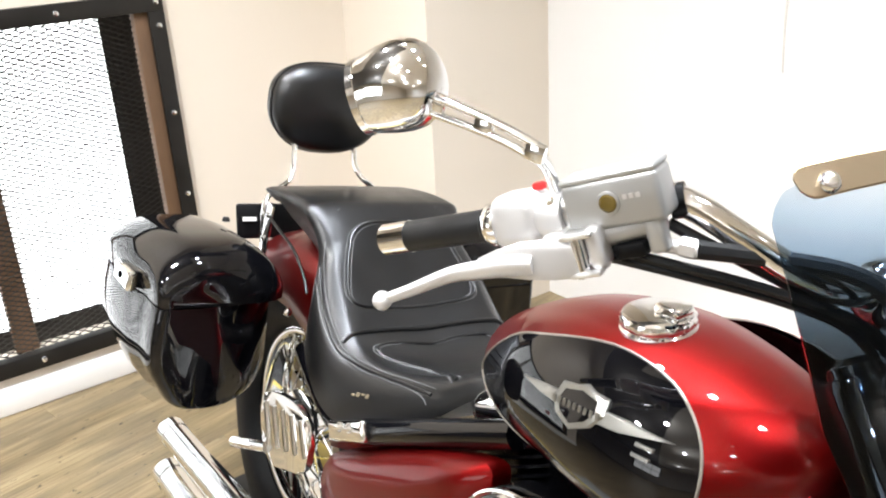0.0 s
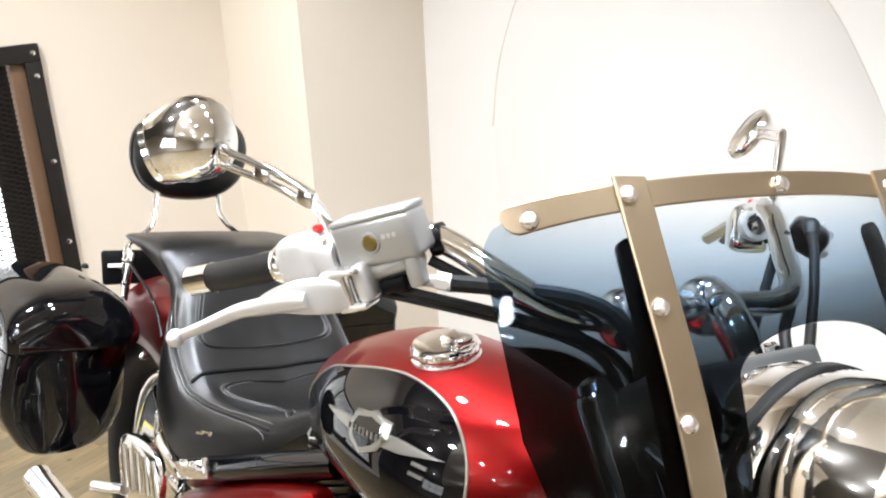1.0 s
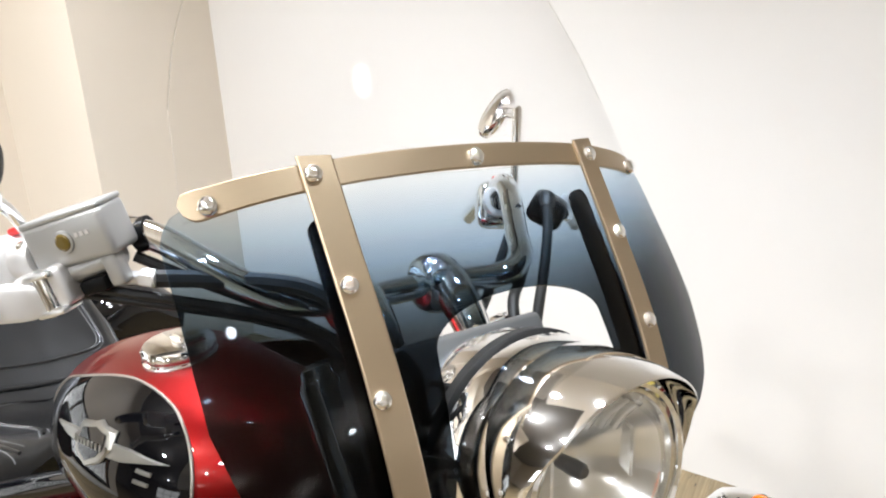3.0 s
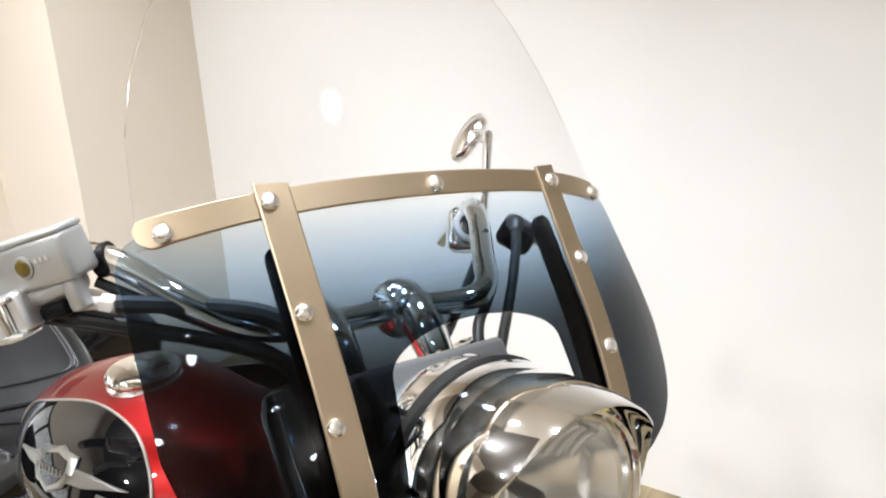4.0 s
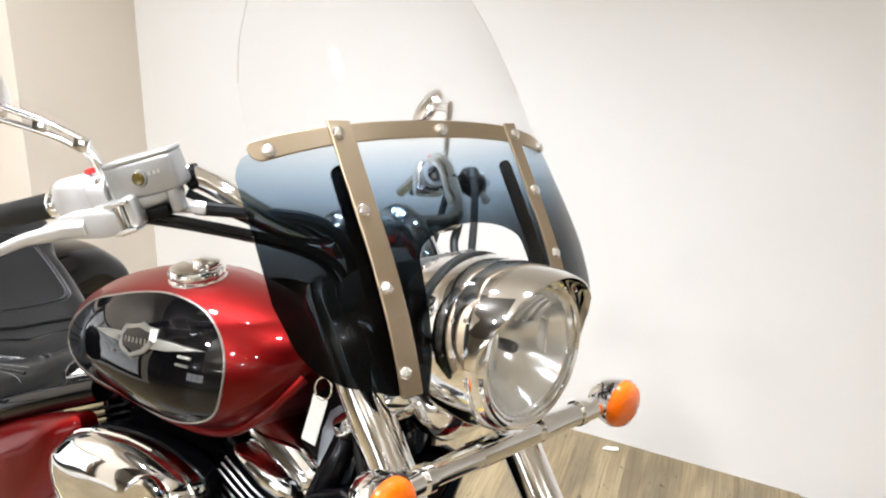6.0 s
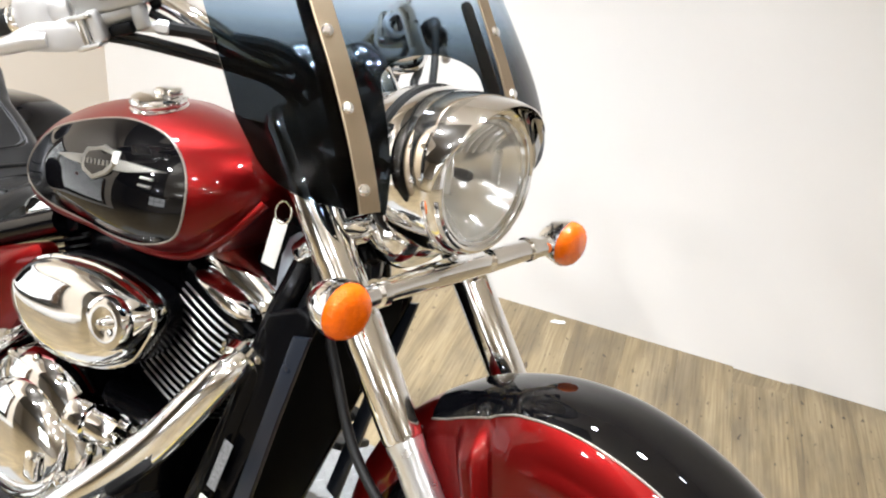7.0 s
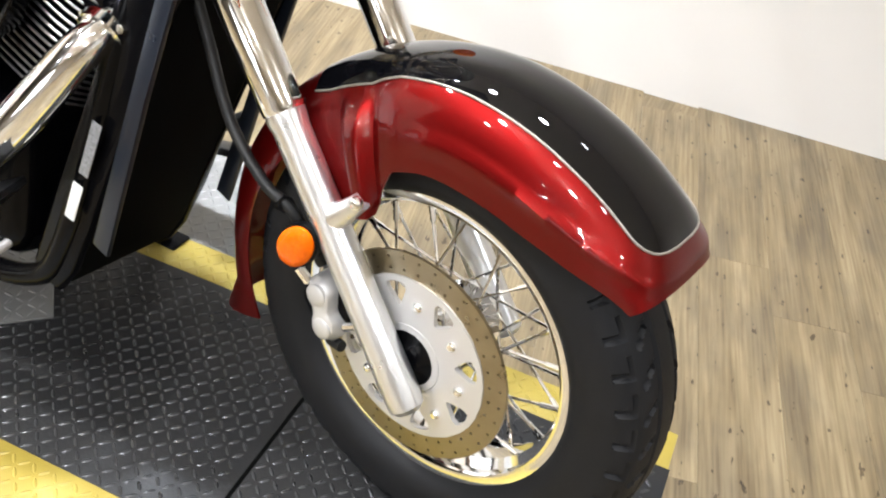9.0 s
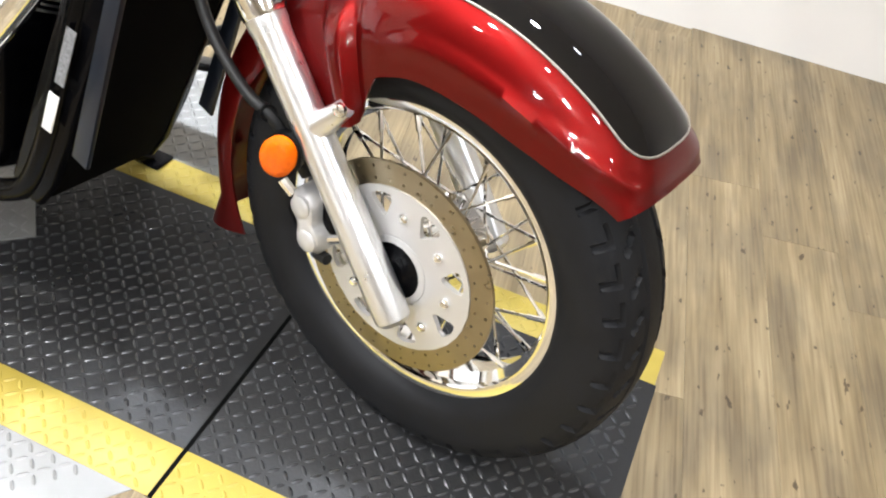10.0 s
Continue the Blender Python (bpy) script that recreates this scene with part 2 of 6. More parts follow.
def part(name, bm, mat, parent=None, label="", m=None, sharp=38, flat=False):
    """Links a bmesh as one mesh object, its points moved by m, under a thing or part."""
    if m is not None:
        bm.transform(m)
    bmesh.ops.recalc_face_normals(bm, faces=bm.faces)
    for f in bm.faces:
        f.smooth = not flat
    lim = radians(sharp)
    for e in bm.edges:
        if len(e.link_faces) == 2 and e.calc_face_angle(0) > lim:
            e.smooth = False
    me = bpy.data.meshes.new(name)
    bm.to_mesh(me)
    bm.free()
    for one in (mat if isinstance(mat, (list, tuple)) else [mat]):
        me.materials.append(one)
    ob = new(name, me)
    if parent is not None:
        ob.parent = parent
    if label:
        ob["label"] = label
    return ob


def loft(rings, caps=True, closed=True, cyclic=False, bm=None):
    """Skin over rings of equal numbers of points."""
    bm = bm or bmesh.new()
    vs = [[bm.verts.new(p) for p in r] for r in rings]
    n = len(rings[0])
    rows = len(vs)
    for i in range(rows if cyclic else rows - 1):
        a, b = vs[i], vs[(i + 1) % rows]
        for j in range(n if closed else n - 1):
            bm.faces.new((a[j], a[(j + 1) % n], b[(j + 1) % n], b[j]))
    if caps and closed and not cyclic:
        bm.faces.new(vs[0][::-1])
        bm.faces.new(vs[-1])
    return bm


def smooth_path(pts, k=6):
    """Catmull-Rom through the points."""
    p = [Vector(q) for q in pts]
    if len(p) < 3:
        return p
    out = []
    for i in range(len(p) - 1):
        a, b, c, d = p[max(i - 1, 0)], p[i], p[i + 1], p[min(i + 2, len(p) - 1)]
        for j in range(k):
            t = j / k
            out.append(0.5 * ((2 * b) + (c - a) * t + (2 * a - 5 * b + 4 * c - d) * t * t + (3 * b - a - 3 * c + d) * t ** 3))
    out.append(p[-1])
    return out


def tube(pts, r, n=14, k=6, flat=1.0, bm=None, end=True):
    """A round (or flattened) tube along a smoothed path; r: one radius or one for each point."""
    path = smooth_path(pts, k)
    if isinstance(r, (list, tuple)):
        rr = [v.x for v in smooth_path([(q, 0, 0) for q in r], k)] if len(pts) > 2 else list(r)
    else:
        rr = [r] * len(path)
    rings = []
    t0 = (path[1] - path[0]).normalized()
    nrm = t0.orthogonal().normalized()
    for i, p in enumerate(path):
        t = (path[min(i + 1, len(path) - 1)] - path[max(i - 1, 0)]).normalized()
        nrm = (nrm - t * nrm.dot(t)).normalized()
        bi = t.cross(nrm)
        rings.append([p + rr[i] * (math.cos(a) * nrm + flat * math.sin(a) * bi) for a in np.linspace(0, 2 * math.pi, n, endpoint=False)])
    return loft(rings, caps=end, bm=bm)


def lathe(profile, n=48, bm=None, closed=False):
    """Turns (radius, height) pairs round z."""
    bm = bm or bmesh.new()
    rings = []
    for a in np.linspace(0, 2 * math.pi, n, endpoint=False):
        rings.append([(max(r, 1e-4) * math.cos(a), max(r, 1e-4) * math.sin(a), z) for r, z in profile])
    b = loft(rings, caps=False, closed=closed, cyclic=True, bm=bm)
    bmesh.ops.remove_doubles(b, verts=b.verts, dist=2e-4 * 0.6)
    return b


def rbox(sx, sy, sz, bev=0.004, seg=2, m=None, bm=None):
    """A box of full sizes with rounded edges."""
    one = bmesh.new()
    bmesh.ops.create_cube(one, size=1)
    bmesh.ops.scale(one, vec=(sx, sy, sz), verts=one.verts)
    if bev:
        bmesh.ops.bevel(one, geom=one.edges[:], offset=bev, segments=seg, affect="EDGES", profile=0.5)
    if m is not None:
        one.transform(m)
    if bm is None:
        return one
    tmp = bpy.data.meshes.new("tmp")
    one.to_mesh(tmp)
    one.free()
    bm.from_mesh(tmp)
    bpy.data.meshes.remove(tmp)
    return bm


def prism(outline, thick, bev=0.003, seg=2):
    """A flat outline in x, z drawn out along y by thick, with rounded edges."""
    bm = bmesh.new()
    a = [bm.verts.new((x, -thick / 2, z)) for x, z in outline]
    b = [bm.verts.new((x, thick / 2, z)) for x, z in outline]
    n = len(a)
    fa = bm.faces.new(a)
    fb = bm.faces.new(b[::-1])
    for i in range(n):
        bm.faces.new((a[(i + 1) % n], a[i], b[i], b[(i + 1) % n]))
    if bev:
        es = [e for e in bm.edges if fa in e.link_faces or fb in e.link_faces]
        bmesh.ops.bevel(bm, geom=es, offset=bev, segments=seg, affect="EDGES", profile=0.5)
    return bm


def rounded(outline, k=5):
    """A closed smooth outline through 2D points."""
    n = len(outline)
    p = [Vector((*q, 0)) for q in outline]
    out = []
    for i in range(n):
        a, b, c, d = p[i - 1], p[i], p[(i + 1) % n], p[(i + 2) % n]
        for j in range(k):
            t = j / k
            v = 0.5 * ((2 * b) + (c - a) * t + (2 * a - 5 * b + 4 * c - d) * t * t + (3 * b - a - 3 * c + d) * t ** 3)
            out.append((v.x, v.y))
    return out


def dome(outline, depth, rows=8, power=2.2, back=0.0):
    """A bulged cover over an outline in x, z; it bulges towards -y by depth."""
    cx = sum(p[0] for p in outline) / len(outline)
    cz = sum(p[1] for p in outline) / len(outline)
    rings = []
    if back:
        rings.append([(x, back, z) for x, z in outline])
    for i in range(rows):
        f = 1 - i / rows
        y = -depth * (1 - f ** power) ** (1 / power)
        rings.append([(cx + (x - cx) * f, y, cz + (z - cz) * f) for x, z in outline])
    bm = loft(rings, caps=False)
    n = len(outline)
    tip = bm.verts.new((cx, -depth, cz))
    bm.verts.ensure_lookup_table()
    last = [bm.verts[(len(rings) - 1) * n + j] for j in range(n)]
    for j in range(n):
        bm.faces.new((last[j], last[(j + 1) % n], tip))
    if back:
        bm.faces.new([bm.verts[j] for j in range(n)][::-1])
    return bm


def bolt_bm(r=0.008, h=0.005, n=16):
    return lathe([(0, h), (r * 0.55, h * 0.95), (r * 0.9, h * 0.55), (r, 0.0), (r, -0.003), (0, -0.003)], n)


def interp(x, xs, ys):
    return float(np.interp(x, xs, ys))


SIDE = pose(0, 0, 0, -90)   # turns z to y (the left)
RIGHT = pose(0, 0, 0, 90)   # turns z to -y (the right)

# body frame: x ahead, y to the bike's left, z up in its leaning plane; front frame: steered, from the front axle
MB = pose(0, -0.040, 0, -13.1, 0, -4.0)

# ---- the room ----


def structure(name, bm, mat, label, parent=None, m=None):
    ob = part(name, bm, mat, parent, "", m)
    if parent is None:
        tagged(ob, label, name.split("_")[0], kind="structure")
    return ob


def slab(x0, x1, y0, y1, z0, z1, bev=0.0):
    return rbox(x1 - x0, y1 - y0, z1 - z0, bev, m=Matrix.Translation(((x0 + x1) / 2, (y0 + y1) / 2, (z0 + z1) / 2)))


NORTH = pose(0, 1.475, 0, 0, 0, 2.0)
structure("wall_north", slab(-2.42, 6.3, 0, 0.15, -0.02, CEIL), WALLWHITE, "smooth white painted wall meeting the plank floor", m=NORTH)
structure("wall_pier", slab(-2.95, -2.262, 0.925, 1.75, -0.02, CEIL), WALLBEIGE, "beige painted projecting wall pier in the corner")
WIN = (-1.6, 0.335, 0.115, 1.115)  # y0, y1, z0, z1 of the opening in the west wall
bm = slab(-2.9, -2.72, -1.9, WIN[0], -0.02, CEIL)
for y0, y1, z0, z1 in ((WIN[1], 0.925, -0.02, CEIL), (WIN[0], WIN[1], -0.02, WIN[2]), (WIN[0], WIN[1], WIN[3], CEIL)):
    rbox(0.18, y1 - y0, z1 - z0, 0, m=Matrix.Translation((-2.81, (y0 + y1) / 2, (z0 + z1) / 2)), bm=bm)
structure("wall_west", bm, WALLBEIGE, "beige painted wall with a mesh-covered window opening")
structure("wall_south", slab(-6.5, 6.2, -7.3, -7.15, -0.02, CEIL), WALLGREY, "light brown wall at the far side of the showroom")
structure("wall_far", slab(-6.65, -6.5, -7.3, -1.75, -0.02, CEIL), WALLGREY, "light brown wall in the depth of the showroom")
structure("wall_return", slab(-6.5, -2.9, -1.9, -1.75, -0.02, CEIL), WALLBEIGE, "beige painted return wall")
structure("wall_east", slab(6.2, 6.35, -7.3, 2.0, -0.02, CEIL), WALLWHITE, "white wall beyond the bike's front")
# unseen ceiling, its pale and dark pieces laid out to shape the reflections
structure("ceiling", slab(-0.95, 6.2, -7.2, 1.9, CEIL, CEIL + 0.1), CEILPAINT, "beige painted showroom ceiling")
structure("ceiling_soffit", slab(-1.75, -0.95, 0.1, 1.9, CEIL, CEIL + 0.1), CEILPAINT, "unseen pale ceiling piece added to brighten chrome reflections")
bm = slab(-6.5, -1.75, -7.2, 1.9, CEIL, CEIL + 0.1)
rbox(0.8, 7.3, 0.1, 0, m=Matrix.Translation((-1.35, -3.55, CEIL + 0.05)), bm=bm)
structure("ceiling_dark", bm, CEILDARK, "unseen dark ceiling piece added to darken reflections")
structure("baseboard", slab(-2.72, -2.706, -1.9, 0.925, 0, 0.085, 0.003), TRIMWHITE, "white baseboard along the beige wall")

# window with a steel frame, wooden liner and expanded metal mesh
window = tagged(new("window_1"), "bright window behind expanded steel mesh in a dark bolted frame", "window", kind="structure")
y0, y1, z0, z1 = WIN
for nm, a in (("frame_rail", (y0, y1, z1 - 0.05, z1)), ("frame_rail", (y0, y1, z0, z0 + 0.05)), ("frame_stile", (y1 - 0.045, y1, z0 + 0.05, z1 - 0.05)), ("frame_stile", (y0, y0 + 0.045, z0 + 0.05, z1 - 0.05))):
    part(nm, slab(-2.735, -2.7, a[0], a[1], a[2], a[3], 0.002), IRON, window)
for nm, a in (("wood_liner", (y1 - 0.085, y1 - 0.045, z0 + 0.05, z1 - 0.05)), ("wood_liner", (y0 + 0.045, y0 + 0.085, z0 + 0.05, z1 - 0.05))):
    part(nm, slab(-2.75, -2.712, a[0], a[1], a[2], a[3], 0.002), RUST, window, "stained wooden liner")
part("mullion", slab(-2.875, -2.84, -0.232, -0.166, z0, z1, 0.003), RUST, window, "brown wooden mullion behind the mesh")
for i in range(4):
    part("frame_bolt", lathe([(0, 0.006), (0.007, 0.004), (0.009, 0), (0, 0)], 12), CHROME, window, m=Matrix.Translation((-2.7, y1 - 0.02, z0 + 0.16 + 0.25 * i)) @ pose(0, 0, 0, 0, 90))
for i in range(5):
    part("frame_bolt", lathe([(0, 0.006), (0.007, 0.004), (0.009, 0), (0, 0)], 12), CHROME, window, m=Matrix.Translation((-2.7, y1 - 0.25 - 0.27 * i, z0 + 0.025)) @ pose(0, 0, 0, 0, 90))
    part("frame_bolt", lathe([(0, 0.006), (0.007, 0.004), (0.009, 0), (0, 0)], 12), CHROME, window, m=Matrix.Translation((-2.7, y1 - 0.02 - 0.27 * i, z1 - 0.025)) @ pose(0, 0, 0, 0, 90))
bm = bmesh.new()
DW, DH, ST = 0.034, 0.0155, 0.0028
ny = int((y1 - y0 - 0.13) / (DW / 2))
nz = int((z1 - z0 - 0.1) / (DH / 2))
for i in range(ny):
    for j in range(nz):
        if (i + j) % 2:
            continue
        ya, za = y0 + 0.065 + i * DW / 2, z0 + 0.05 + j * DH / 2
        for sgn in (1, -1):
            zb = za + sgn * DH / 2
            if not z0 + 0.04 < zb < z1 - 0.04:
                continue
            q = [(-2.742, ya, za - ST), (-2.742, ya + DW / 2, zb - ST), (-2.738, ya + DW / 2, zb + ST), (-2.738, ya, za + ST)]
            bm.faces.new([bm.verts.new(v) for v in q])
ob = part("mesh_screen", bm, IRON, window, "expanded steel mesh", flat=True)
ob["kind"] = "stuff"
part("pane", slab(-2.895, -2.885, y0, 0.20, 0.18, z1), GLOW, window, "white overexposed pane")
# dark sheets fill the window reveal beside and below the pane
part("reveal", slab(-2.897, -2.880, 0.20, y1, z0, z1, 0.002), IRON, window, "dark reveal beside the pane")
part("reveal", slab(-2.897, -2.880, y0, 0.20, z0, 0.18, 0.002), IRON, window, "dark reveal below the pane")

# window in the wall behind the camera, seen only in reflections
window = tagged(new("window_2"), "tall bright window behind the camera with dark bars", "window", kind="structure")
part("pane", slab(-3.0, -0.6, -7.145, -7.14, 0.9, 2.3), GLOW, window, "bright daylight pane")
for i in range(4):
    part("bar", slab(-3.02 + 0.8 * i, -2.98 + 0.8 * i, -7.14, -7.11, 0.88, 2.32, 0.003), IRON, window)
for z in (0.9, 1.6, 2.3):
    part("bar", slab(-3.02, -0.58, -7.138, -7.112, z - 0.02, z + 0.02, 0.003), IRON, window)

# floor: a base sheet, planks on it at the end of the file
floor = structure("floor", slab(-6.5, 6.2, -7.2, 1.95, -0.06, -0.006), WOOD, "brown wood-look vinyl plank floor, worn and streaky")


def tread(bm, x0, x1, y0, y1, z, step=0.0192, inside=None):
    """Raised lozenge bars in alternate directions."""
    ln, wd, hh = 0.0098, 0.0031, 0.0016
    for i in range(int((x1 - x0) / step)):
        for j in range(int((y1 - y0) / step)):
            cx, cy = x0 + (i + 0.5) * step, y0 + (j + 0.5) * step
            if inside and not inside(cx, cy):
                continue
            a = radians(45 if (i + j) % 2 else -45)
            ux, uy = math.cos(a), math.sin(a)
            rim = []
            for u, v in ((-ln, 0), (-ln * 0.5, -wd), (ln * 0.5, -wd), (ln, 0), (ln * 0.5, wd), (-ln * 0.5, wd)):
                rim.append(bm.verts.new((cx + u * ux - v * uy, cy + u * uy + v * ux, z)))
            t0 = bm.verts.new((cx - ln * 0.55 * ux, cy - ln * 0.55 * uy, z + hh))
            t1 = bm.verts.new((cx + ln * 0.55 * ux, cy + ln * 0.55 * uy, z + hh))
            for f in ((0, 1, t0), (1, 2, t1, t0), (2, 3, t1), (3, 4, t1), (4, 5, t0, t1), (5, 0, t0)):
                bm.faces.new([rim[q] if isinstance(q, int) else q for q in f])
    return bm


def plate(name, x0, x1, y0, y1, mat, label, z=0.0, outline=None):
    ob = tagged(new(name), label, "floor plate", "lift platform plates", "structure")
    if outline is None:
        bm = slab(x0, x1, y0, y1, z - 0.006, z, 0.001)
        inside = None
    else:
        bm = prism([(px, py) for px, py in outline], 0.006, 0)
        bm.transform(Matrix.Translation((0, 0, z - 0.003)) @ pose(0, 0, 0, -90) @ Matrix.Scale(-1, 4, (0, 0, 1)))
        def inside(px, py, poly=outline):
            c = False
            for k in range(len(poly)):
                (ax, ay), (bx, by) = poly[k - 1], poly[k]
                if (ay > py) != (by > py) and px < (bx - ax) * (py - ay) / (by - ay) + ax:
                    c = not c
            return c
    part("sheet", bm, mat, ob)
    t = part("tread_bars", tread(bmesh.new(), max(x0, -1.5), x1, y0, y1, z, inside=inside), BARS if mat is PLATEBLACK else mat, ob)
    t["kind"] = "stuff"
    return ob


plate("tread_plate", -2.0, -0.2365, -0.2255, 0.230, PLATEBLACK, "scuffed black diamond tread plate under the engine")
plate("tread_plate", -0.2295, 0.365, -0.2255, 0.230, PLATEBLACK, "scuffed black diamond tread plate under the front wheel")
plate("tread_stripe", -2.0, -0.2365, -0.311, -0.226, YELLOW, "yellow painted tread plate stripe")
plate("tread_stripe", -0.2295, 0.365, -0.311, -0.226, YELLOW, "yellow painted tread plate stripe")
plate("tread_stripe", -2.0, 0.362, 0.2305, 0.311, YELLOW, "yellow painted tread plate stripe on the far edge")
plate("side_plate", -1.45, -0.33, -0.62, -0.3115, PLATESILVER, "bare silver diamond tread plate", outline=[(-1.45, -0.62), (-0.62, -0.62), (-0.33, -0.3115), (-1.45, -0.3115)])
plate("side_plate", -1.45, -0.26, 0.3115, 0.62, PLATESILVER, "bare silver diamond tread plate", outline=[(-1.45, 0.3115), (-0.26, 0.3115), (-0.52, 0.62), (-1.45, 0.62)])
RP = pose(-0.706, 0.012, 0.005, 0, 0, 41.7)
ramp_plate = tagged(new("stand_plate"), "bare silver diamond plate lying askew under the engine", "floor plate", "lift platform plates", "structure")
part("sheet", slab(-0.30, 0, 0, 0.36, -0.0045, 0, 0.001), PLATESILVER, ramp_plate, m=RP)
t = part("tread_bars", tread(bmesh.new(), -0.295, -0.005, 0.005, 0.355, 0.0), PLATESILVER, ramp_plate, m=RP)
t["kind"] = "stuff"
structure("plate_joint", slab(-0.24, -0.226, -0.312, 0.231, -0.0055, -0.0006), HOLE, "dark gap between the tread plates")

# ---- the motorcycle ----
bike = tagged(new("motorcycle"), "red and black cruiser motorcycle with windshield, leaning on its stand", "motorcycle")


def polar(rad, ang, s):
    """A point of the front wheel's frame: radius, degrees from ahead, sideways."""
    return (rad * math.cos(radians(ang)), s, rad * math.sin(radians(ang)))


def holed_ring(r0, r1, cells, holes, thick, inner=12):
    """A flat ring round z with holes: holes(cell) gives each cell's holes as lists of (radius, angle) in polar form, one per radial band."""
    bm = bmesh.new()
    bands = len(holes(0))
    da = 2 * math.pi / cells
    for side in (-thick / 2, thick / 2):
        for c in range(cells):
            for b, hole in enumerate(holes(c)):
                ra, rb = r0 + (r1 - r0) * b / bands, r0 + (r1 - r0) * (b + 1) / bands
                a0 = c * da
                m = len(hole)
                hv = [bm.verts.new((r * math.cos(a0 + a), r * math.sin(a0 + a), side)) for r, a in hole]
                ov = []
                for i in range(m):
                    q = math.pi / 4 + 2 * math.pi * i / m
                    k = 1 / max(abs(math.cos(q)), abs(math.sin(q)))
                    orr = (ra + rb) / 2 + math.cos(q) * k * (rb - ra) / 2
                    oa = da / 2 + math.sin(q) * k * da / 2
                    ov.append(bm.verts.new((orr * math.cos(a0 + oa), orr * math.sin(a0 + oa), side)))
                for i in range(m):
                    bm.faces.new((hv[i], hv[(i + 1) % m], ov[(i + 1) % m], ov[i]))
    bmesh.ops.remove_doubles(bm, verts=bm.verts, dist=1e-5)
    # walls of the holes and rims
    edges = [e for e in bm.edges if len(e.link_faces) == 1 and e.verts[0].co.z < 0]
    ret = bmesh.ops.extrude_edge_only(bm, edges=edges)
    moved = [v for v in ret["geom"] if isinstance(v, bmesh.types.BMVert)]
    for v in moved:
        v.co.z = thick / 2
    bmesh.ops.remove_doubles(bm, verts=bm.verts, dist=1e-5)
    return bm


def circle_hole(r, a, rad, n=8):
    return [(r + rad * math.cos(q), a + rad * math.sin(q) / r) for q in np.linspace(math.pi / 4, 2.25 * math.pi, n, endpoint=False)]


def tyre_bm(out, wid, seat, blocks=40):
    """A tyre round y with cut tread blocks."""
    prof = []
    for u in np.linspace(-1, 1, 81):
        ang = u * radians(141)
        w = wid / 2
        r = seat + (out - seat) * (0.46 + 0.54 * math.copysign(abs(math.cos(ang)) ** 0.75, math.cos(ang)))
        y = w * math.copysign(abs(math.sin(ang)) ** 0.85, math.sin(ang))
        prof.append((max(r, seat), y, u))
    n = blocks * 12
    rings = []
    for i in range(n):
        a = 2 * math.pi * i / n
        ring = []
        for r, y, u in prof:
            d = 0.0
            au = abs(u)
            ph = (i + (6 if u > 0 else 0)) % 12
            if 0.33 < au < 0.52 and ph in (0, 1):
                d = 0.009
            if 0.325 < au < 0.37 and ph < 7:
                d = 0.009
            if 0.10 < au < 0.26 and (ph + int(au * 40)) % 12 in (6, 7):
                d = 0.009
            if 0.08 < au < 0.11:
                d = 0.005
            ring.append(((r - d) * math.cos(a), y, (r - d) * math.sin(a)))
        rings.append(ring)
    return loft(rings, caps=False, closed=False, cyclic=True)


def wheel(axle_m, name, label, out, wid, rim_r, rim_off, spokes=40, hub_r=0.036):
    w = part(name, tyre_bm(out, wid, rim_r - 0.004), TYRE, bike, label, m=axle_m, sharp=32)
    lip = [(rim_r - 0.016, -rim_off + 0.002), (rim_r - 0.006, -rim_off - 0.001), (rim_r, -rim_off), (rim_r + 0.001, -rim_off + 0.004), (rim_r - 0.004, -rim_off + 0.008),
           (rim_r - 0.012, -rim_off + 0.014), (rim_r - 0.014, -rim_off + 0.022), (rim_r - 0.026, -0.014), (rim_r - 0.028, 0.0)]
    prof = lip + [(r, -z) for r, z in lip[::-1][1:]]
    part("rim", lathe(prof, 96), CHROME, w, "chrome rim", m=axle_m @ SIDE)
    hub = [(0.0, -0.062), (hub_r * 0.8, -0.062), (hub_r * 1.45, -0.056), (hub_r * 1.5, -0.046), (hub_r * 0.95, -0.036), (hub_r * 0.8, 0.0), (hub_r * 0.95, 0.036), (hub_r * 1.5, 0.046), (hub_r * 1.45, 0.056), (hub_r * 0.8, 0.062), (0, 0.062)]
    part("hub", lathe(hub, 40), CHROME, w, "chrome hub", m=axle_m @ SIDE)
    for i in range(spokes):
        side = 1 if i % 2 else -1
        cross = 1 if (i // 2) % 2 else -1
        a0 = 2 * math.pi * i / spokes
        a1 = a0 + cross * radians(48)
        p0 = Vector((hub_r * 1.38 * math.cos(a1), side * 0.05, hub_r * 1.38 * math.sin(a1)))
        p1 = Vector(((rim_r - 0.026) * math.cos(a0), side * 0.012, (rim_r - 0.026) * math.sin(a0)))
        d = (p1 - p0).normalized()
        b = tube([p0, p1 - d * 0.026], 0.0021, 6)
        tube([p1 - d * 0.026, p1], 0.0036, 6, bm=b)
        part("spoke", b, CHROME, w, m=axle_m)
    return w


front = wheel(MF, "front_wheel", "black front tyre on a chrome spoked wheel", 0.32, 0.132, 0.2165, 0.0446)
# brake disc on the right side
DM = MF @ Matrix.Translation((0, -0.080, 0)) @ RIGHT


def disc_holes(c):
    sh = 0.35 if c % 2 else 0.0
    return [circle_hole(0.1255 + 0.0 * sh, math.pi / 36, 0.0023), circle_hole(0.1415, math.pi / 36, 0.0023)]


part("brake_disc", holed_ring(0.117, 0.15, 36, disc_holes, 0.005), DISCMETAL, front, "drilled brake disc, brownish swept band", m=DM)


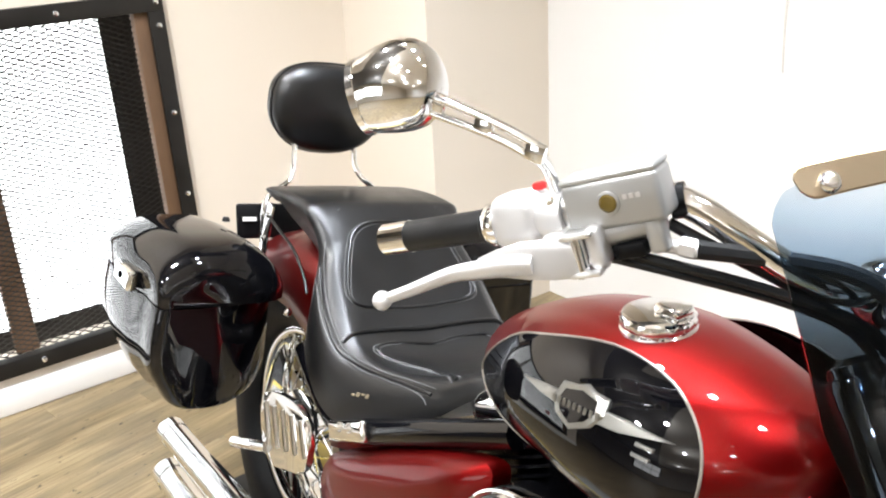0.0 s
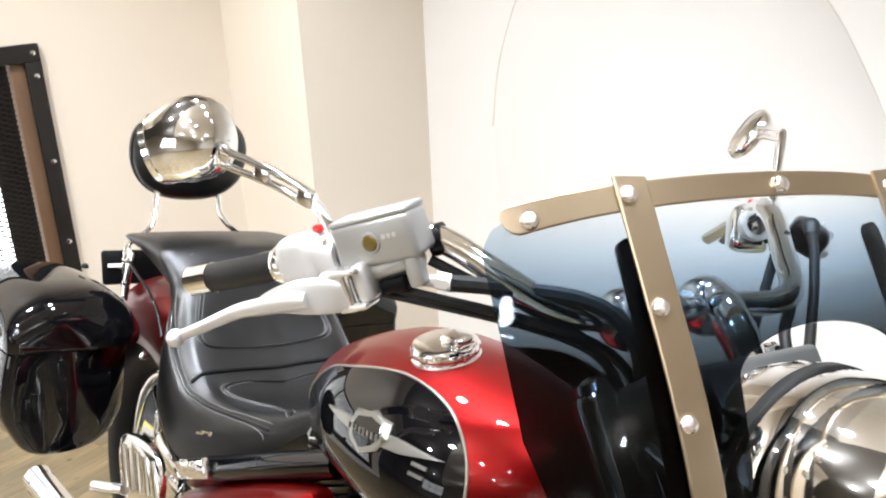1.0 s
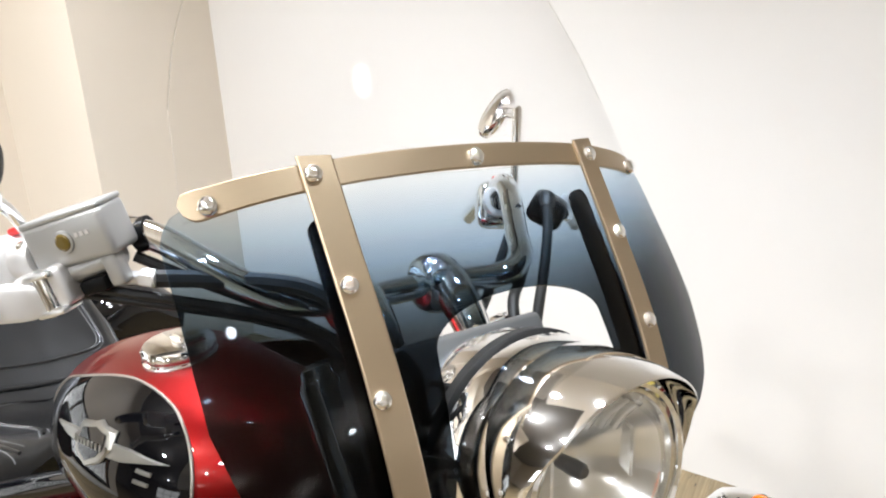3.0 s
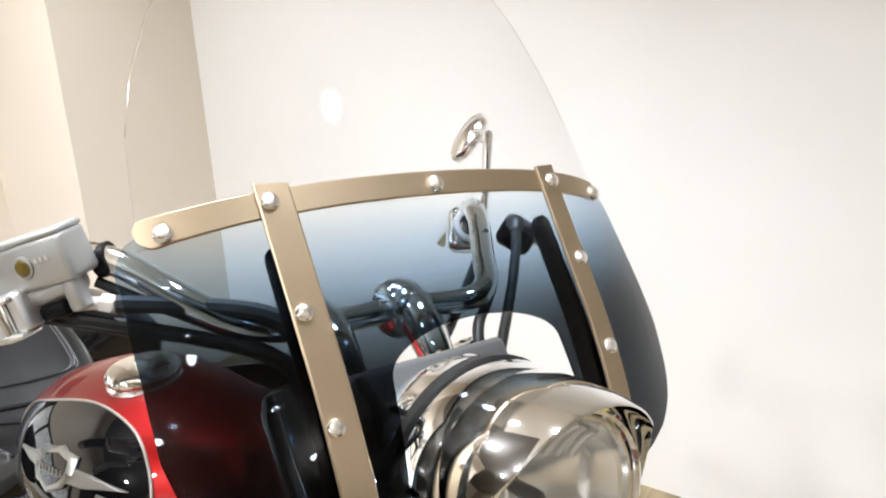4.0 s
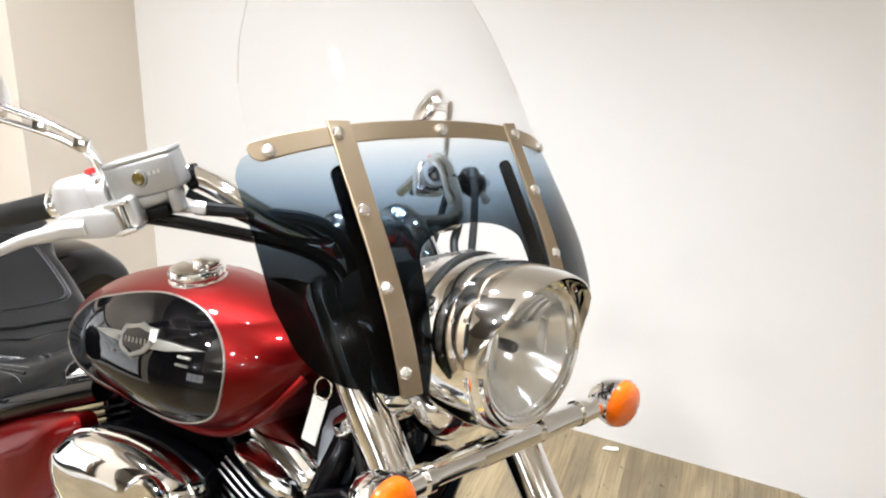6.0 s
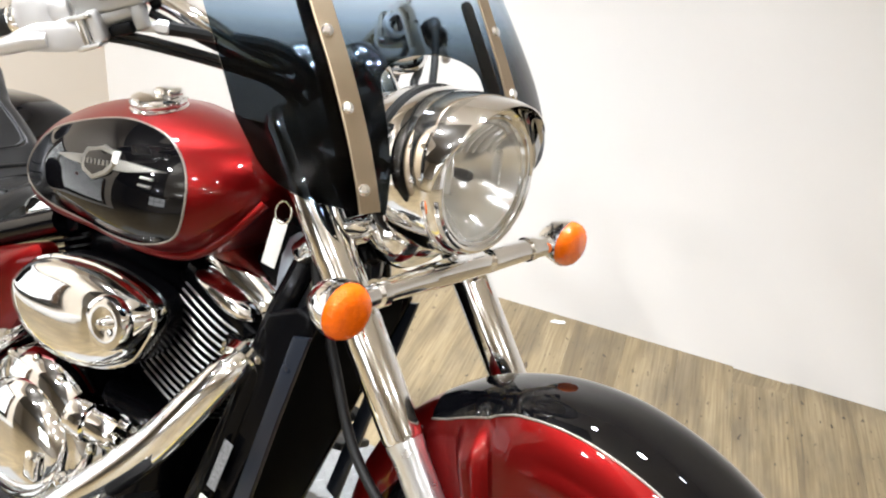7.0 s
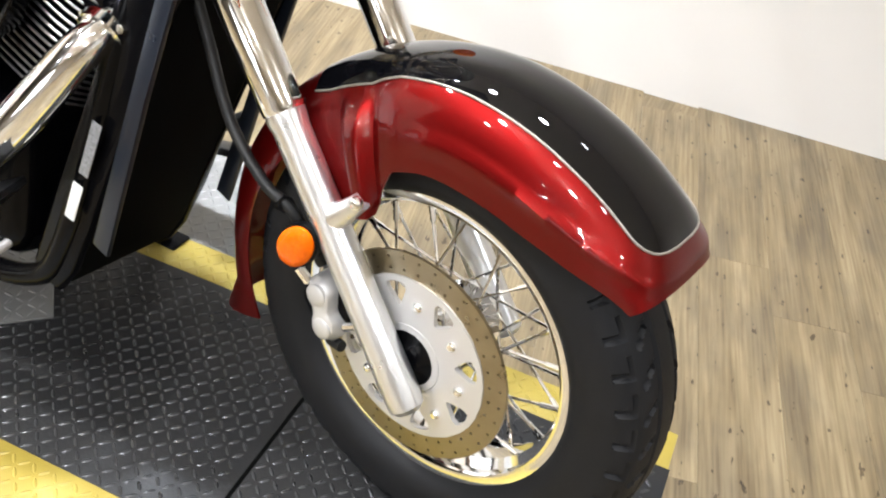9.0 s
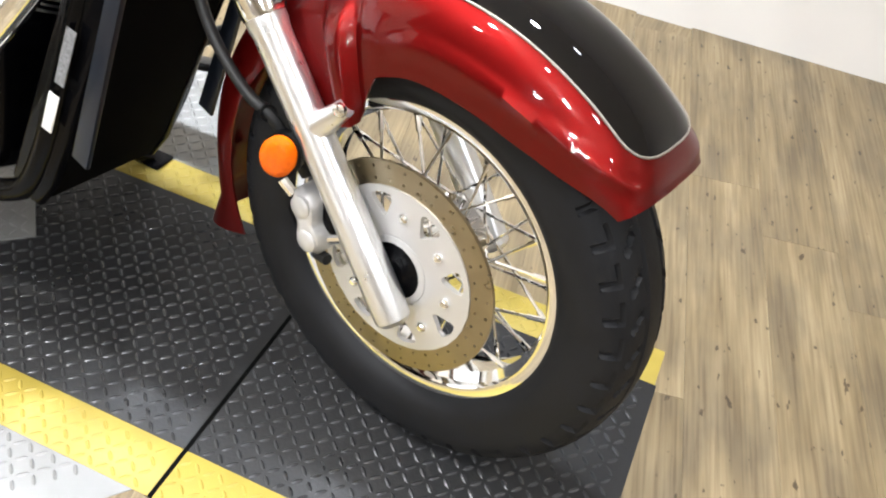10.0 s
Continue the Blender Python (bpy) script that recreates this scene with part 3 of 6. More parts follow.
def carrier_holes(c):
    a = math.pi / 8
    pts = [(0.106, 0.17), (0.099, 0.185), (0.092, 0.15), (0.085, 0.105), (0.079, 0.06), (0.076, 0.02), (0.0755, 0.0), (0.076, -0.02), (0.079, -0.06), (0.085, -0.105), (0.092, -0.15), (0.099, -0.185), (0.106, -0.17), (0.1085, -0.08), (0.109, 0.0), (0.1085, 0.08)]
    k = [0, 1, 2, 3, 4, 5, 6, 7, 8, 9, 10, 11, 12, 13, 14, 15]
    return [[(pts[i][0], a + pts[i][1] * 0.85) for i in k]]


part("disc_carrier", holed_ring(0.05, 0.1175, 8, carrier_holes, 0.007), CASTALU, front, "silver disc carrier with cut windows", m=DM @ Matrix.Translation((0, 0, 0.001)))
for i in range(8):
    a = 2 * math.pi * i / 8
    part("disc_bolt", bolt_bm(0.0075, 0.006), CHROME, front, m=DM @ Matrix.Translation((0.083 * math.cos(a), 0.083 * math.sin(a), 0.0045)))
part("hub_cover", lathe([(0, 0.012), (0.02, 0.012), (0.026, 0.006), (0.047, 0.003), (0.051, -0.004), (0.051, -0.03), (0, -0.03)], 40), FRAMEBLACK, front, m=DM)
part("axle_ring", lathe([(0.040, 0.006), (0.049, 0.005), (0.0505, 0.001), (0.040, 0.001)], 40), CASTALU, front, m=DM)

# front fender: a deep round section swept round the axle
FRT, FHW = 0.388, 0.097


def fender_low(ang):
    """Radius of the side skirt's lower edge at an angle from ahead."""
    table = [40, 46, 55, 66, 80, 95, 105, 109.5, 112, 124, 130, 138, 160, 190, 205]
    low = [0.352, 0.338, 0.305, 0.285, 0.275, 0.270, 0.258, 0.228, 0.200, 0.200, 0.25, 0.300, 0.305, 0.300, 0.296]
    return sum(interp(min(max(ang + q, 40), 205), table, low) for q in (-3, -1.5, 0, 1.5, 3)) / 5 if ang < 98 else interp(ang, table, low)


def fender_point(ang, v, off=0.0):
    """v runs from -1 (lower right edge) over the crown to 1."""
    lo = fender_low(ang)
    hw = FHW * interp(ang, [40, 50, 70, 130, 150, 205], [0.9, 0.97, 1.0, 1.0, 0.92, 0.82])
    top = FRT + interp(ang, [40, 46, 52, 90, 150, 185, 194, 199, 203], [-0.020, -0.006, 0.0, 0.0, -0.012, -0.022, -0.018, 0.008, 0.030])
    t = (v + 1) / 2 * math.pi
    c, s = -math.cos(t), math.sin(t)
    x = hw * math.copysign(abs(c) ** 0.70, c)
    rr = lo + (top - lo) * abs(s) ** 0.86
    ridge = 0.0055 * math.exp(-((rr - (lo + 0.038)) / 0.007) ** 2) * min(1.0, max(0.0, (102 - ang) / 6)) if ang > 45 else 0.0
    notch = min(1.0, max(0.0, min((ang - 111) / 2.0, (120 - ang) / 2.5))) * min(1.0, max(0.0, (abs(c) - 0.62) / 0.2))
    x += math.copysign(ridge - 0.018 * notch, c)
    d = Vector((c, s * 0.9)).normalized()
    return polar(rr + d.y * off, ang, x + d.x * off)


angs = list(np.linspace(43, 203, 150))
vs = [2 * (q / 40) - 1 for q in range(41)]
outer = [[fender_point(a, v) for v in vs] for a in angs]
inner = [[fender_point(a, v, -0.003) for v in vs] for a in angs]
bm = bmesh.new()
vo = [[bm.verts.new(p) for p in r] for r in outer]
vi = [[bm.verts.new(p) for p in r] for r in inner]
for i in range(len(angs) - 1):
    for j in range(40):
        bm.faces.new((vo[i][j], vo[i][j + 1], vo[i + 1][j + 1], vo[i + 1][j]))
        bm.faces.new((vi[i][j + 1], vi[i][j], vi[i + 1][j], vi[i + 1][j + 1]))
    for j in (0, 40):
        bm.faces.new((vo[i][j], vi[i][j], vi[i + 1][j], vo[i + 1][j]))
for i in (0, len(angs) - 1):
    for j in range(40):
        bm.faces.new((vo[i][j], vo[i][j + 1], vi[i][j + 1], vi[i][j]))
fender = part("front_fender", bm, RED, bike, "red front fender with a black crown panel", m=MF, sharp=50)
# black crown panel with a rounded front end and its silver line
VB = 0.41


def panel_v(a, f):
    """Half width of the black panel at angle a, as v; f from -1 to 1."""
    w = VB * max(0.0, 1 - max(0.0, (55 - a) / 6.0) ** 2.6) ** (1 / 2.4) if a < 55 else VB
    return f * w


pa = [49.02, 49.3, 49.8, 50.5, 51.5, 53, 54.5, 56] + list(np.linspace(57.5, 128, 50))
fs = np.linspace(-1, 1, 21)
part("crown_panel", loft([[fender_point(a, panel_v(a, f), 0.0016) for f in fs] for a in pa], caps=False, closed=False), BLACK, fender, "gloss black crown panel", m=MF)
edge = [fender_point(a, panel_v(a, -1), 0.0016) for a in pa[::-1]] + [fender_point(a, panel_v(a, 1), 0.0016) for a in pa]
part("pinstripe", tube(edge, 0.0015, 6, k=1), PINLINE, fender, "silver pinstripe", m=MF)

# forks
FU = Vector((-0.640, 0, 0.768))
FP = Vector((0.768, 0, 0.640))


def fork_at(k, s, out=0.0):
    return FU * k + Vector((0.004, s, -0.01)) + FP * out


def along(k, s, out=0.0):
    """Frame on a fork leg: z up the leg, x ahead across it."""
    m = Matrix((FP, (0, 1, 0), FU)).transposed().to_4x4()
    return MF @ Matrix.Translation(fork_at(k, s, out)) @ m


for s in (-0.115, 0.115):
    leg = part("fork_slider", lathe([(0, -0.05), (0.017, -0.05), (0.0235, -0.043), (0.0245, -0.02), (0.0235, 0.1), (0.0235, 0.335), (0.0255, 0.345), (0.0255, 0.36), (0, 0.36)], 32), ALU, bike, "satin aluminium fork slider", m=along(0, s))
    part("fork_cover", lathe([(0.0, 0.355), (0.026, 0.355), (0.0275, 0.36), (0.0285, 0.5), (0.0295, 0.60), (0.0305, 0.605), (0.0305, 0.80), (0.028, 0.808), (0, 0.81)], 36), CHROME, leg, "chrome upper fork cover", m=along(0, s))
    part("fork_cap", lathe([(0, 0.826), (0.013, 0.826), (0.015, 0.823), (0.0235, 0.819), (0.0245, 0.81), (0, 0.808)], 28), CHROME, leg, "chrome fork cap", m=along(0, s))
    # fender bracket with its bolt
    b = tube([fork_at(0.215, s, 0.01), fork_at(0.22, s, 0.045), fork_at(0.225, s, 0.068)], [0.019, 0.014, 0.0115], 14)
    part("fender_lug", b, ALU, leg, m=MF)
    sg = -1 if s < 0 else 1
    part("lug_bolt", bolt_bm(0.009, 0.007), CHROME, leg, m=MF @ Matrix.Translation(fork_at(0.225, s + sg * 0.01, 0.068)) @ (RIGHT if s < 0 else SIDE))
# caliper, reflector, hose
cal = part("brake_caliper", rbox(0.085, 0.05, 0.06, 0.012, 3, m=Matrix.Translation((-0.125, -0.085, 0.018)) @ pose(0, 0, 0, 0, -40)), FRAMEBLACK, bike, "black brake caliper with silver piston covers", m=MF)
bean = rounded([(-0.150, 0.048), (-0.143, 0.064), (-0.126, 0.067), (-0.110, 0.056), (-0.106, 0.040), (-0.104, 0.026), (-0.093, 0.014), (-0.090, -0.004), (-0.100, -0.020), (-0.118, -0.021), (-0.132, -0.008), (-0.133, 0.010), (-0.137, 0.024), (-0.148, 0.034)], 4)
part("piston_cover", dome(bean, 0.012, 6, 3.2, back=0.03), CASTALU, cal, "silver caliper face", m=MF @ Matrix.Translation((0, -0.118, 0)))
for dx, dz in ((-0.128, 0.045), (-0.112, 0.0)):
    part("piston_boss", lathe([(0, 0.0035), (0.012, 0.0035), (0.0155, 0.001), (0.016, -0.004), (0, -0.004)], 28), CASTALU, cal, m=MF @ Matrix.Translation((dx, -0.1295, dz)) @ RIGHT)
part("bleed_bolt", tube([(-0.15, -0.12, 0.05), (-0.166, -0.125, 0.066)], 0.007, 8), CHROME, cal, m=MF)
part("slide_pin", tube([(-0.085, -0.115, 0.012), (-0.06, -0.115, 0.03)], 0.006, 8), CHROME, cal, m=MF)
part("pin_boot", tube([(-0.11, -0.11, -0.028), (-0.085, -0.115, -0.022)], 0.008, 8), RUBBER, cal, m=MF)
ref = part("side_reflector", dome([(0.0235 * math.cos(q), 0.032 * math.sin(q)) for q in np.linspace(0, 2 * math.pi, 28, endpoint=False)], 0.008, 5, back=0.006), AMBER, bike, "oval amber side reflector", m=MF @ Matrix.Translation((-0.152, -0.152, 0.118)) @ pose(0, 0, 0, 0, 25, 14))
part("backing", dome([(0.0265 * math.cos(q), 0.035 * math.sin(q)) for q in np.linspace(0, 2 * math.pi, 28, endpoint=False)], 0.004, 3, back=0.01), PLASTIC, ref, m=MF @ Matrix.Translation((-0.152, -0.147, 0.118)) @ pose(0, 0, 0, 0, 25, 14))
part("brake_hose", tube([(-0.46, -0.10, 0.52), (-0.42, -0.115, 0.42), (-0.36, -0.12, 0.31), (-0.30, -0.13, 0.22), (-0.225, -0.14, 0.172), (-0.175, -0.135, 0.15), (-0.14, -0.11, 0.08)], 0.0075, 10), RUBBER, bike, "black brake hose", m=MF)
part("speed_cable", tube([(-0.222, -0.088, 0.275), (-0.205, -0.102, 0.22), (-0.172, -0.116, 0.16)], 0.004, 8), RUBBER, bike, m=MF)
part("hose_clip", lathe([(0.008, -0.008), (0.011, -0.008), (0.011, 0.008), (0.008, 0.008)], 14), PLASTIC, bike, m=MF @ Matrix.Translation((-0.19, -0.137, 0.157)) @ pose(0, 0, 0, 20, 70))

# yokes, light bar and indicators
part("lower_yoke", rbox(0.10, 0.27, 0.04, 0.015, 3), CHROME, bike, "chrome lower yoke cover", m=along(0.635, 0, -0.02))
part("upper_yoke", rbox(0.108, 0.225, 0.045, 0.008, 3), YOKEGREY, bike, "dark grey cast upper yoke", m=along(0.785, 0, 0.020))
part("steering_stem", tube([(0, 0, 0.60), (0, 0, 0.82)], 0.028, 16), FRAMEBLACK, bike, m=along(0, 0, -0.06))
part("yoke_shroud", dome(rounded([(-0.07, 0.0), (-0.05, 0.05), (0.0, 0.065), (0.05, 0.05), (0.07, 0.0), (0.045, -0.035), (0, -0.045), (-0.045, -0.035)], 5), 0.035, 6, back=0.03), CHROME, bike, "chrome shroud below the headlight", m=MF @ Matrix.Translation((-0.355, 0, 0.475)) @ pose(0, 0, 0, 25, 0, 90))
bar = part("light_bar", tube([(-0.262, -0.20, 0.462), (-0.268, -0.12, 0.462), (-0.268, -0.06, 0.462)], [0.013, 0.015, 0.017], 18), CHROME, bike, "chrome indicator bar", m=MF)
part("bar_half", tube([(-0.262, 0.20, 0.462), (-0.268, 0.12, 0.462), (-0.268, 0.06, 0.462)], [0.0145, 0.0165, 0.0175], 18), CHROME, bar, m=MF)
part("bar_middle", rbox(0.034, 0.15, 0.03, 0.01, 3, m=Matrix.Translation((-0.272, 0, 0.46))), CHROME, bar, m=MF)
for s in (-1, 1):
    ind = part("indicator", lathe([(0, -0.045), (0.012, -0.043), (0.024, -0.034), (0.032, -0.018), (0.036, 0.0), (0.036, 0.006), (0.0, 0.006)], 36), CHROME, bike, "chrome indicator with a domed amber lens", m=MF @ Matrix.Translation((-0.252, s * 0.224, 0.465)) @ pose(0, 0, 0, 0, 90))
    part("lens", lathe([(0.0, 0.026), (0.012, 0.0255), (0.022, 0.0235), (0.029, 0.0195), (0.0335, 0.013), (0.0345, 0.004), (0.0, 0.004)], 36), AMBER, ind, "amber lens", m=MF @ Matrix.Translation((-0.252, s * 0.224, 0.465)) @ pose(0, 0, 0, 0, 90))
    part("stem", tube([(-0.262, s * 0.19, 0.463), (-0.265, s * 0.215, 0.464)], 0.014, 12), CHROME, ind, m=MF)
    part("clamp", lathe([(0.014, -0.006), (0.0185, -0.006), (0.0185, 0.006), (0.014, 0.006)], 20), CHROME, ind, m=MF @ Matrix.Translation((-0.266, s * 0.15, 0.463)) @ SIDE)

# headlight
HM = MF @ Matrix.Translation((-0.254, 0, 0.590)) @ pose(0, 0, 0, 0, -3.9) @ pose(0, 0, 0, 0, 90)
shell_prof = [(0.094, 0.004), (0.099, 0.0), (0.1035, -0.015), (0.1075, -0.045), (0.108, -0.07), (0.1065, -0.093), (0.104, -0.096), (0.103, -0.106), (0.1045, -0.109), (0.100, -0.13), (0.088, -0.158), (0.068, -0.18), (0.04, -0.195), (0.0, -0.2)]
head = part("headlight", lathe(shell_prof, 72), CHROME, bike, "chrome round headlight with a visor and clear lens", m=HM)
part("ring_groove", lathe([(0.1045, -0.0955), (0.1078, -0.0962), (0.1065, -0.1065), (0.1035, -0.107)], 72), RUBBER, head, m=HM)
part("bezel", lathe([(0.0845, 0.002), (0.0865, 0.009), (0.090, 0.011), (0.0935, 0.009), (0.0955, 0.002)], 72, closed=False), CHROME, head, "chrome bezel", m=HM)
part("bezel_inner", lathe([(0.079, 0.0), (0.0805, 0.006), (0.083, 0.007), (0.0848, 0.003)], 72), CHROME, head, m=HM)
part("lens", lathe([(0.0, 0.022), (0.03, 0.02), (0.055, 0.014), (0.073, 0.006), (0.0805, 0.0)], 56), LENS, head, "clear lens", m=HM)
part("reflector", lathe([(0.0805, -0.001)] + [(r, -0.064 + 0.063 * (r / 0.0805) ** 2) for r in (0.076, 0.070, 0.062, 0.053, 0.043, 0.032, 0.021, 0.012)], 64), REFLECT, head, "mirror reflector", m=HM)
part("reflector_back", lathe([(0.0815, -0.004), (0.06, -0.048), (0.012, -0.07), (0, -0.07)], 40), REFLECT, head, m=HM)


def in_bowl(x, y, lift):
    return (x, y, -0.064 + 0.063 * (x * x + y * y) / 0.0805 ** 2 + lift)


for i in range(-5, 6):
    y = i * 0.0098
    top = -math.sqrt(0.0755 ** 2 - y * y)
    part("reflector_flute", tube([in_bowl(top + (-0.026 - top) * q / 4, y, 0.001) for q in range(5)], 0.0049, 10, k=3), REFLECT, head, m=HM)
part("side_marker", lathe([(0.006, 0.0), (0.0095, 0.002), (0.0125, 0.0)], 24), CASTALU, head, m=HM @ Matrix.Translation((0.0, -0.050, -0.030)) @ pose(0, 0, 0, -35))
part("bulb_shield", lathe([(0, -0.020), (0.005, -0.0205), (0.0075, -0.024), (0.008, -0.034), (0.006, -0.06), (0, -0.06)], 24), material("grey_bulb_cap", (0.12, 0.12, 0.12), 0.35, 0.5), head, "grey bulb cap", m=HM)
for s in (-1, 1):
    part("side_facet", rbox(0.048, 0.004, 0.036, 0.002, 1, m=Matrix.Translation((-0.008, s * 0.056, -0.026)) @ pose(0, 0, 0, s * 26)), REFLECT, head, m=HM)
# visor: a hood over the top half, longest at the crown
rings = []
for q in np.linspace(-91, 91, 49):
    a = radians(q)
    reach = 0.006 + 0.034 * max(0.0, math.cos(a * 0.9)) ** 1.1
    ring = []
    thin = min(1.0, (92 - abs(q)) / 40) if abs(q) < 92 else 0.0
    for r, z in ((0.1075, -0.05), (0.1095, -0.02), (0.108, reach * 0.6), (0.1045, reach), (0.1025, reach + 0.001), (0.1025, reach * 0.6), (0.1005, 0.0), (0.1, -0.04)):
        rr = 0.1 + (r - 0.1) * (0.35 + 0.65 * thin)
        ring.append((-rr * math.cos(a), rr * math.sin(a), z if z < 0 else z * (0.3 + 0.7 * thin)))
    rings.append(ring)
part("visor", loft(rings), CHROME, head, "chrome visor", m=HM)
part("adjuster", lathe([(0, 0.008), (0.007, 0.007), (0.009, 0), (0, 0)], 14), CHROME, head, m=HM @ Matrix.Translation((0.02, -0.109, -0.09)) @ RIGHT)
for s in (-1, 1):
    part("headlight_ear", tube([(-0.43, s * 0.115, 0.60), (-0.36, s * 0.118, 0.60), (-0.335, s * 0.112, 0.598)], 0.012, 10, flat=0.5), CHROME, head, m=MF)
part("wiring", tube([(-0.45, -0.06, 0.63), (-0.42, -0.09, 0.665), (-0.38, -0.10, 0.66), (-0.375, -0.098, 0.62)], 0.005, 8), RUBBER, head, m=MF)

# windshield
SH, SX = [0.40, 0.55, 0.583, 0.673, 0.751, 0.83, 1.2], [-0.258, -0.293, -0.303, -0.343, -0.394, -0.4455, -0.695]


def screen_pt(s, h, off=0.0):
    x = interp(h, SH, SX)
    x = (x + interp(h - 0.02, SH, SX) + interp(h + 0.02, SH, SX) + interp(h - 0.04, SH, SX) + interp(h + 0.04, SH, SX)) / 5
    slope = (interp(h + 0.02, SH, SX) - interp(h - 0.02, SH, SX)) / 0.04
    wrap = interp(h, [0.55, 0.80], [0.65, 1.0])
    nv = Vector((1, wrap * (0.8 * s + 26 * s ** 3), -slope)).normalized()
    sag = -0.036 * s * min(1.0, max(0.0, (h - 0.66) / 0.15))
    return Vector((x - wrap * (0.4 * s * s + 6.5 * s ** 4), s, h + sag)) + nv * off


def sheet(rows, cols, t=0.004):
    """A bent sheet from rows of (left, right) limits in s at each height."""
    bm = bmesh.new()
    front_v, back_v = [], []
    for h, a, b in rows:
        ss = [a + (b - a) * q / cols for q in range(cols + 1)]
        foot = max(0.0, 1 - (h - rows[0][0]) / 0.046)
        front_v.append([bm.verts.new(screen_pt(s, h - foot * (0.3 * s * s + 3 * s ** 4), t / 2)) for s in ss])
        back_v.append([bm.verts.new(screen_pt(s, h - foot * (0.3 * s * s + 3 * s ** 4), -t / 2)) for s in ss])
    n = len(rows)
    for i in range(n - 1):
        for j in range(cols):
            bm.faces.new((front_v[i][j], front_v[i][j + 1], front_v[i + 1][j + 1], front_v[i + 1][j]))
            bm.faces.new((back_v[i][j + 1], back_v[i][j], back_v[i + 1][j], back_v[i + 1][j + 1]))
        for j in (0, cols):
            bm.faces.new((front_v[i][j], front_v[i + 1][j], back_v[i + 1][j], back_v[i][j]))
    for i in (0, n - 1):
        for j in range(cols):
            bm.faces.new((front_v[i][j], front_v[i][j + 1], back_v[i][j + 1], back_v[i][j]))
    return bm


screen = tagged(new("windshield"), "", "")
screen.parent = bike
screen["label"] = "clear and smoked windshield with riveted steel strips"
LOH = [0.5475, 0.5503, 0.5596, 0.5744, 0.5913, 0.6111, 0.6562, 0.6938, 0.7413, 0.775, 0.790, 0.800, 0.809, 0.816, 0.822]
LOW = [0.125, 0.139, 0.183, 0.232, 0.257, 0.2705, 0.2815, 0.2815, 0.2808, 0.2803, 0.272, 0.258, 0.235, 0.205, 0.160]
# lower smoked half with the arch cut round the headlight
CUT_H = 0.724


def cut_at(h):
    if h >= CUT_H:
        return 0.0
    if h > 0.690:
        return 0.098 * math.sqrt(max(0.0, 1 - ((h - 0.690) / (CUT_H - 0.690)) ** 2))
    return interp(h, [0.5475, 0.60, 0.69], [0.125, 0.108, 0.098])


bm = bmesh.new()
hs = sorted(set(list(np.linspace(0.548, 0.69, 18)) + [0.69 + 0.0339 * math.sin(q) for q in np.linspace(0, math.pi / 2, 14)] + [CUT_H] + list(np.linspace(0.735, 0.820, 10))))
cols = 14
grid = {}
for side in (-1, 1):
    for t in (0.002, -0.002):
        for i, h in enumerate(hs):
            w, c = interp(h, LOH, LOW), cut_at(h)
            for j in range(cols + 1):
                s = side * (c + (w - c) * j / cols)
                grid[side, t, i, j] = bm.verts.new(screen_pt(s, h, t))
        for i in range(len(hs) - 1):
            for j in range(cols):
                bm.faces.new((grid[side, t, i, j], grid[side, t, i, j + 1], grid[side, t, i + 1, j + 1], grid[side, t, i + 1, j]))
    for i in range(len(hs) - 1):
        for j in (0, cols):
            if j == 0 and cut_at(hs[i]) <= 0:
                continue
            bm.faces.new((grid[side, 0.002, i, j], grid[side, 0.002, i + 1, j], grid[side, -0.002, i + 1, j], grid[side, -0.002, i, j]))
    for i in (0, len(hs) - 1):
        for j in range(cols):
            bm.faces.new((grid[side, 0.002, i, j], grid[side, 0.002, i, j + 1], grid[side, -0.002, i, j + 1], grid[side, -0.002, i, j]))
bmesh.ops.remove_doubles(bm, verts=bm.verts, dist=1e-5)
part("smoked_panel", bm, SMOKE, screen, "blue-grey smoked acrylic panel, darker below", m=MF)
UPH = [0.8235, 0.87, 0.917, 0.964, 0.99, 1.01, 1.027, 1.042, 1.0534, 1.061, 1.065, 1.066]
UPW = [0.262, 0.251, 0.236, 0.213, 0.195, 0.174, 0.150, 0.121, 0.088, 0.052, 0.022, 0.004]
part("clear_panel", sheet([(h, -w, w) for h, w in zip(UPH, UPW)], 28), CLEAR, screen, "clear upper acrylic panel", m=MF)
rim = [screen_pt(-w, h) for h, w in zip(UPH[1:], UPW[1:])] + [screen_pt(w, h) for h, w in zip(UPH[:0:-1], UPW[:0:-1])]
part("panel_edge", tube(rim, 0.0008, 6, k=4), EDGE, screen, "polished acrylic edge", m=MF)


def strip(path, half_w, t0=0.004, t1=0.007, blunt=False):
    """A flat metal strip lying on the screen along (s, h) points; half_w across in the screen's surface."""
    rings = []
    pts = smooth_path([(a, b, 0) for a, b in path], 6)
    for i, p in enumerate(pts):
        d = (pts[min(i + 1, len(pts) - 1)] - pts[max(i - 1, 0)]).normalized()
        nx, ny = -d.y, d.x
        ring = []
        hw = half_w * (1.0 if not blunt else max(0.35, math.sqrt(max(0.0, 1 - max(0.0, 1 - min((p - pts[0]).length, (p - pts[-1]).length) / 0.009) ** 2))))
        for u, off in ((-1, t0), (-1, t1 - 0.001), (-0.9, t1), (0.9, t1), (1, t1 - 0.001), (1, t0)):
            ring.append(screen_pt(p.x + nx * u * hw, p.y + ny * u * hw, off))
        rings.append(ring)
    return loft(rings)


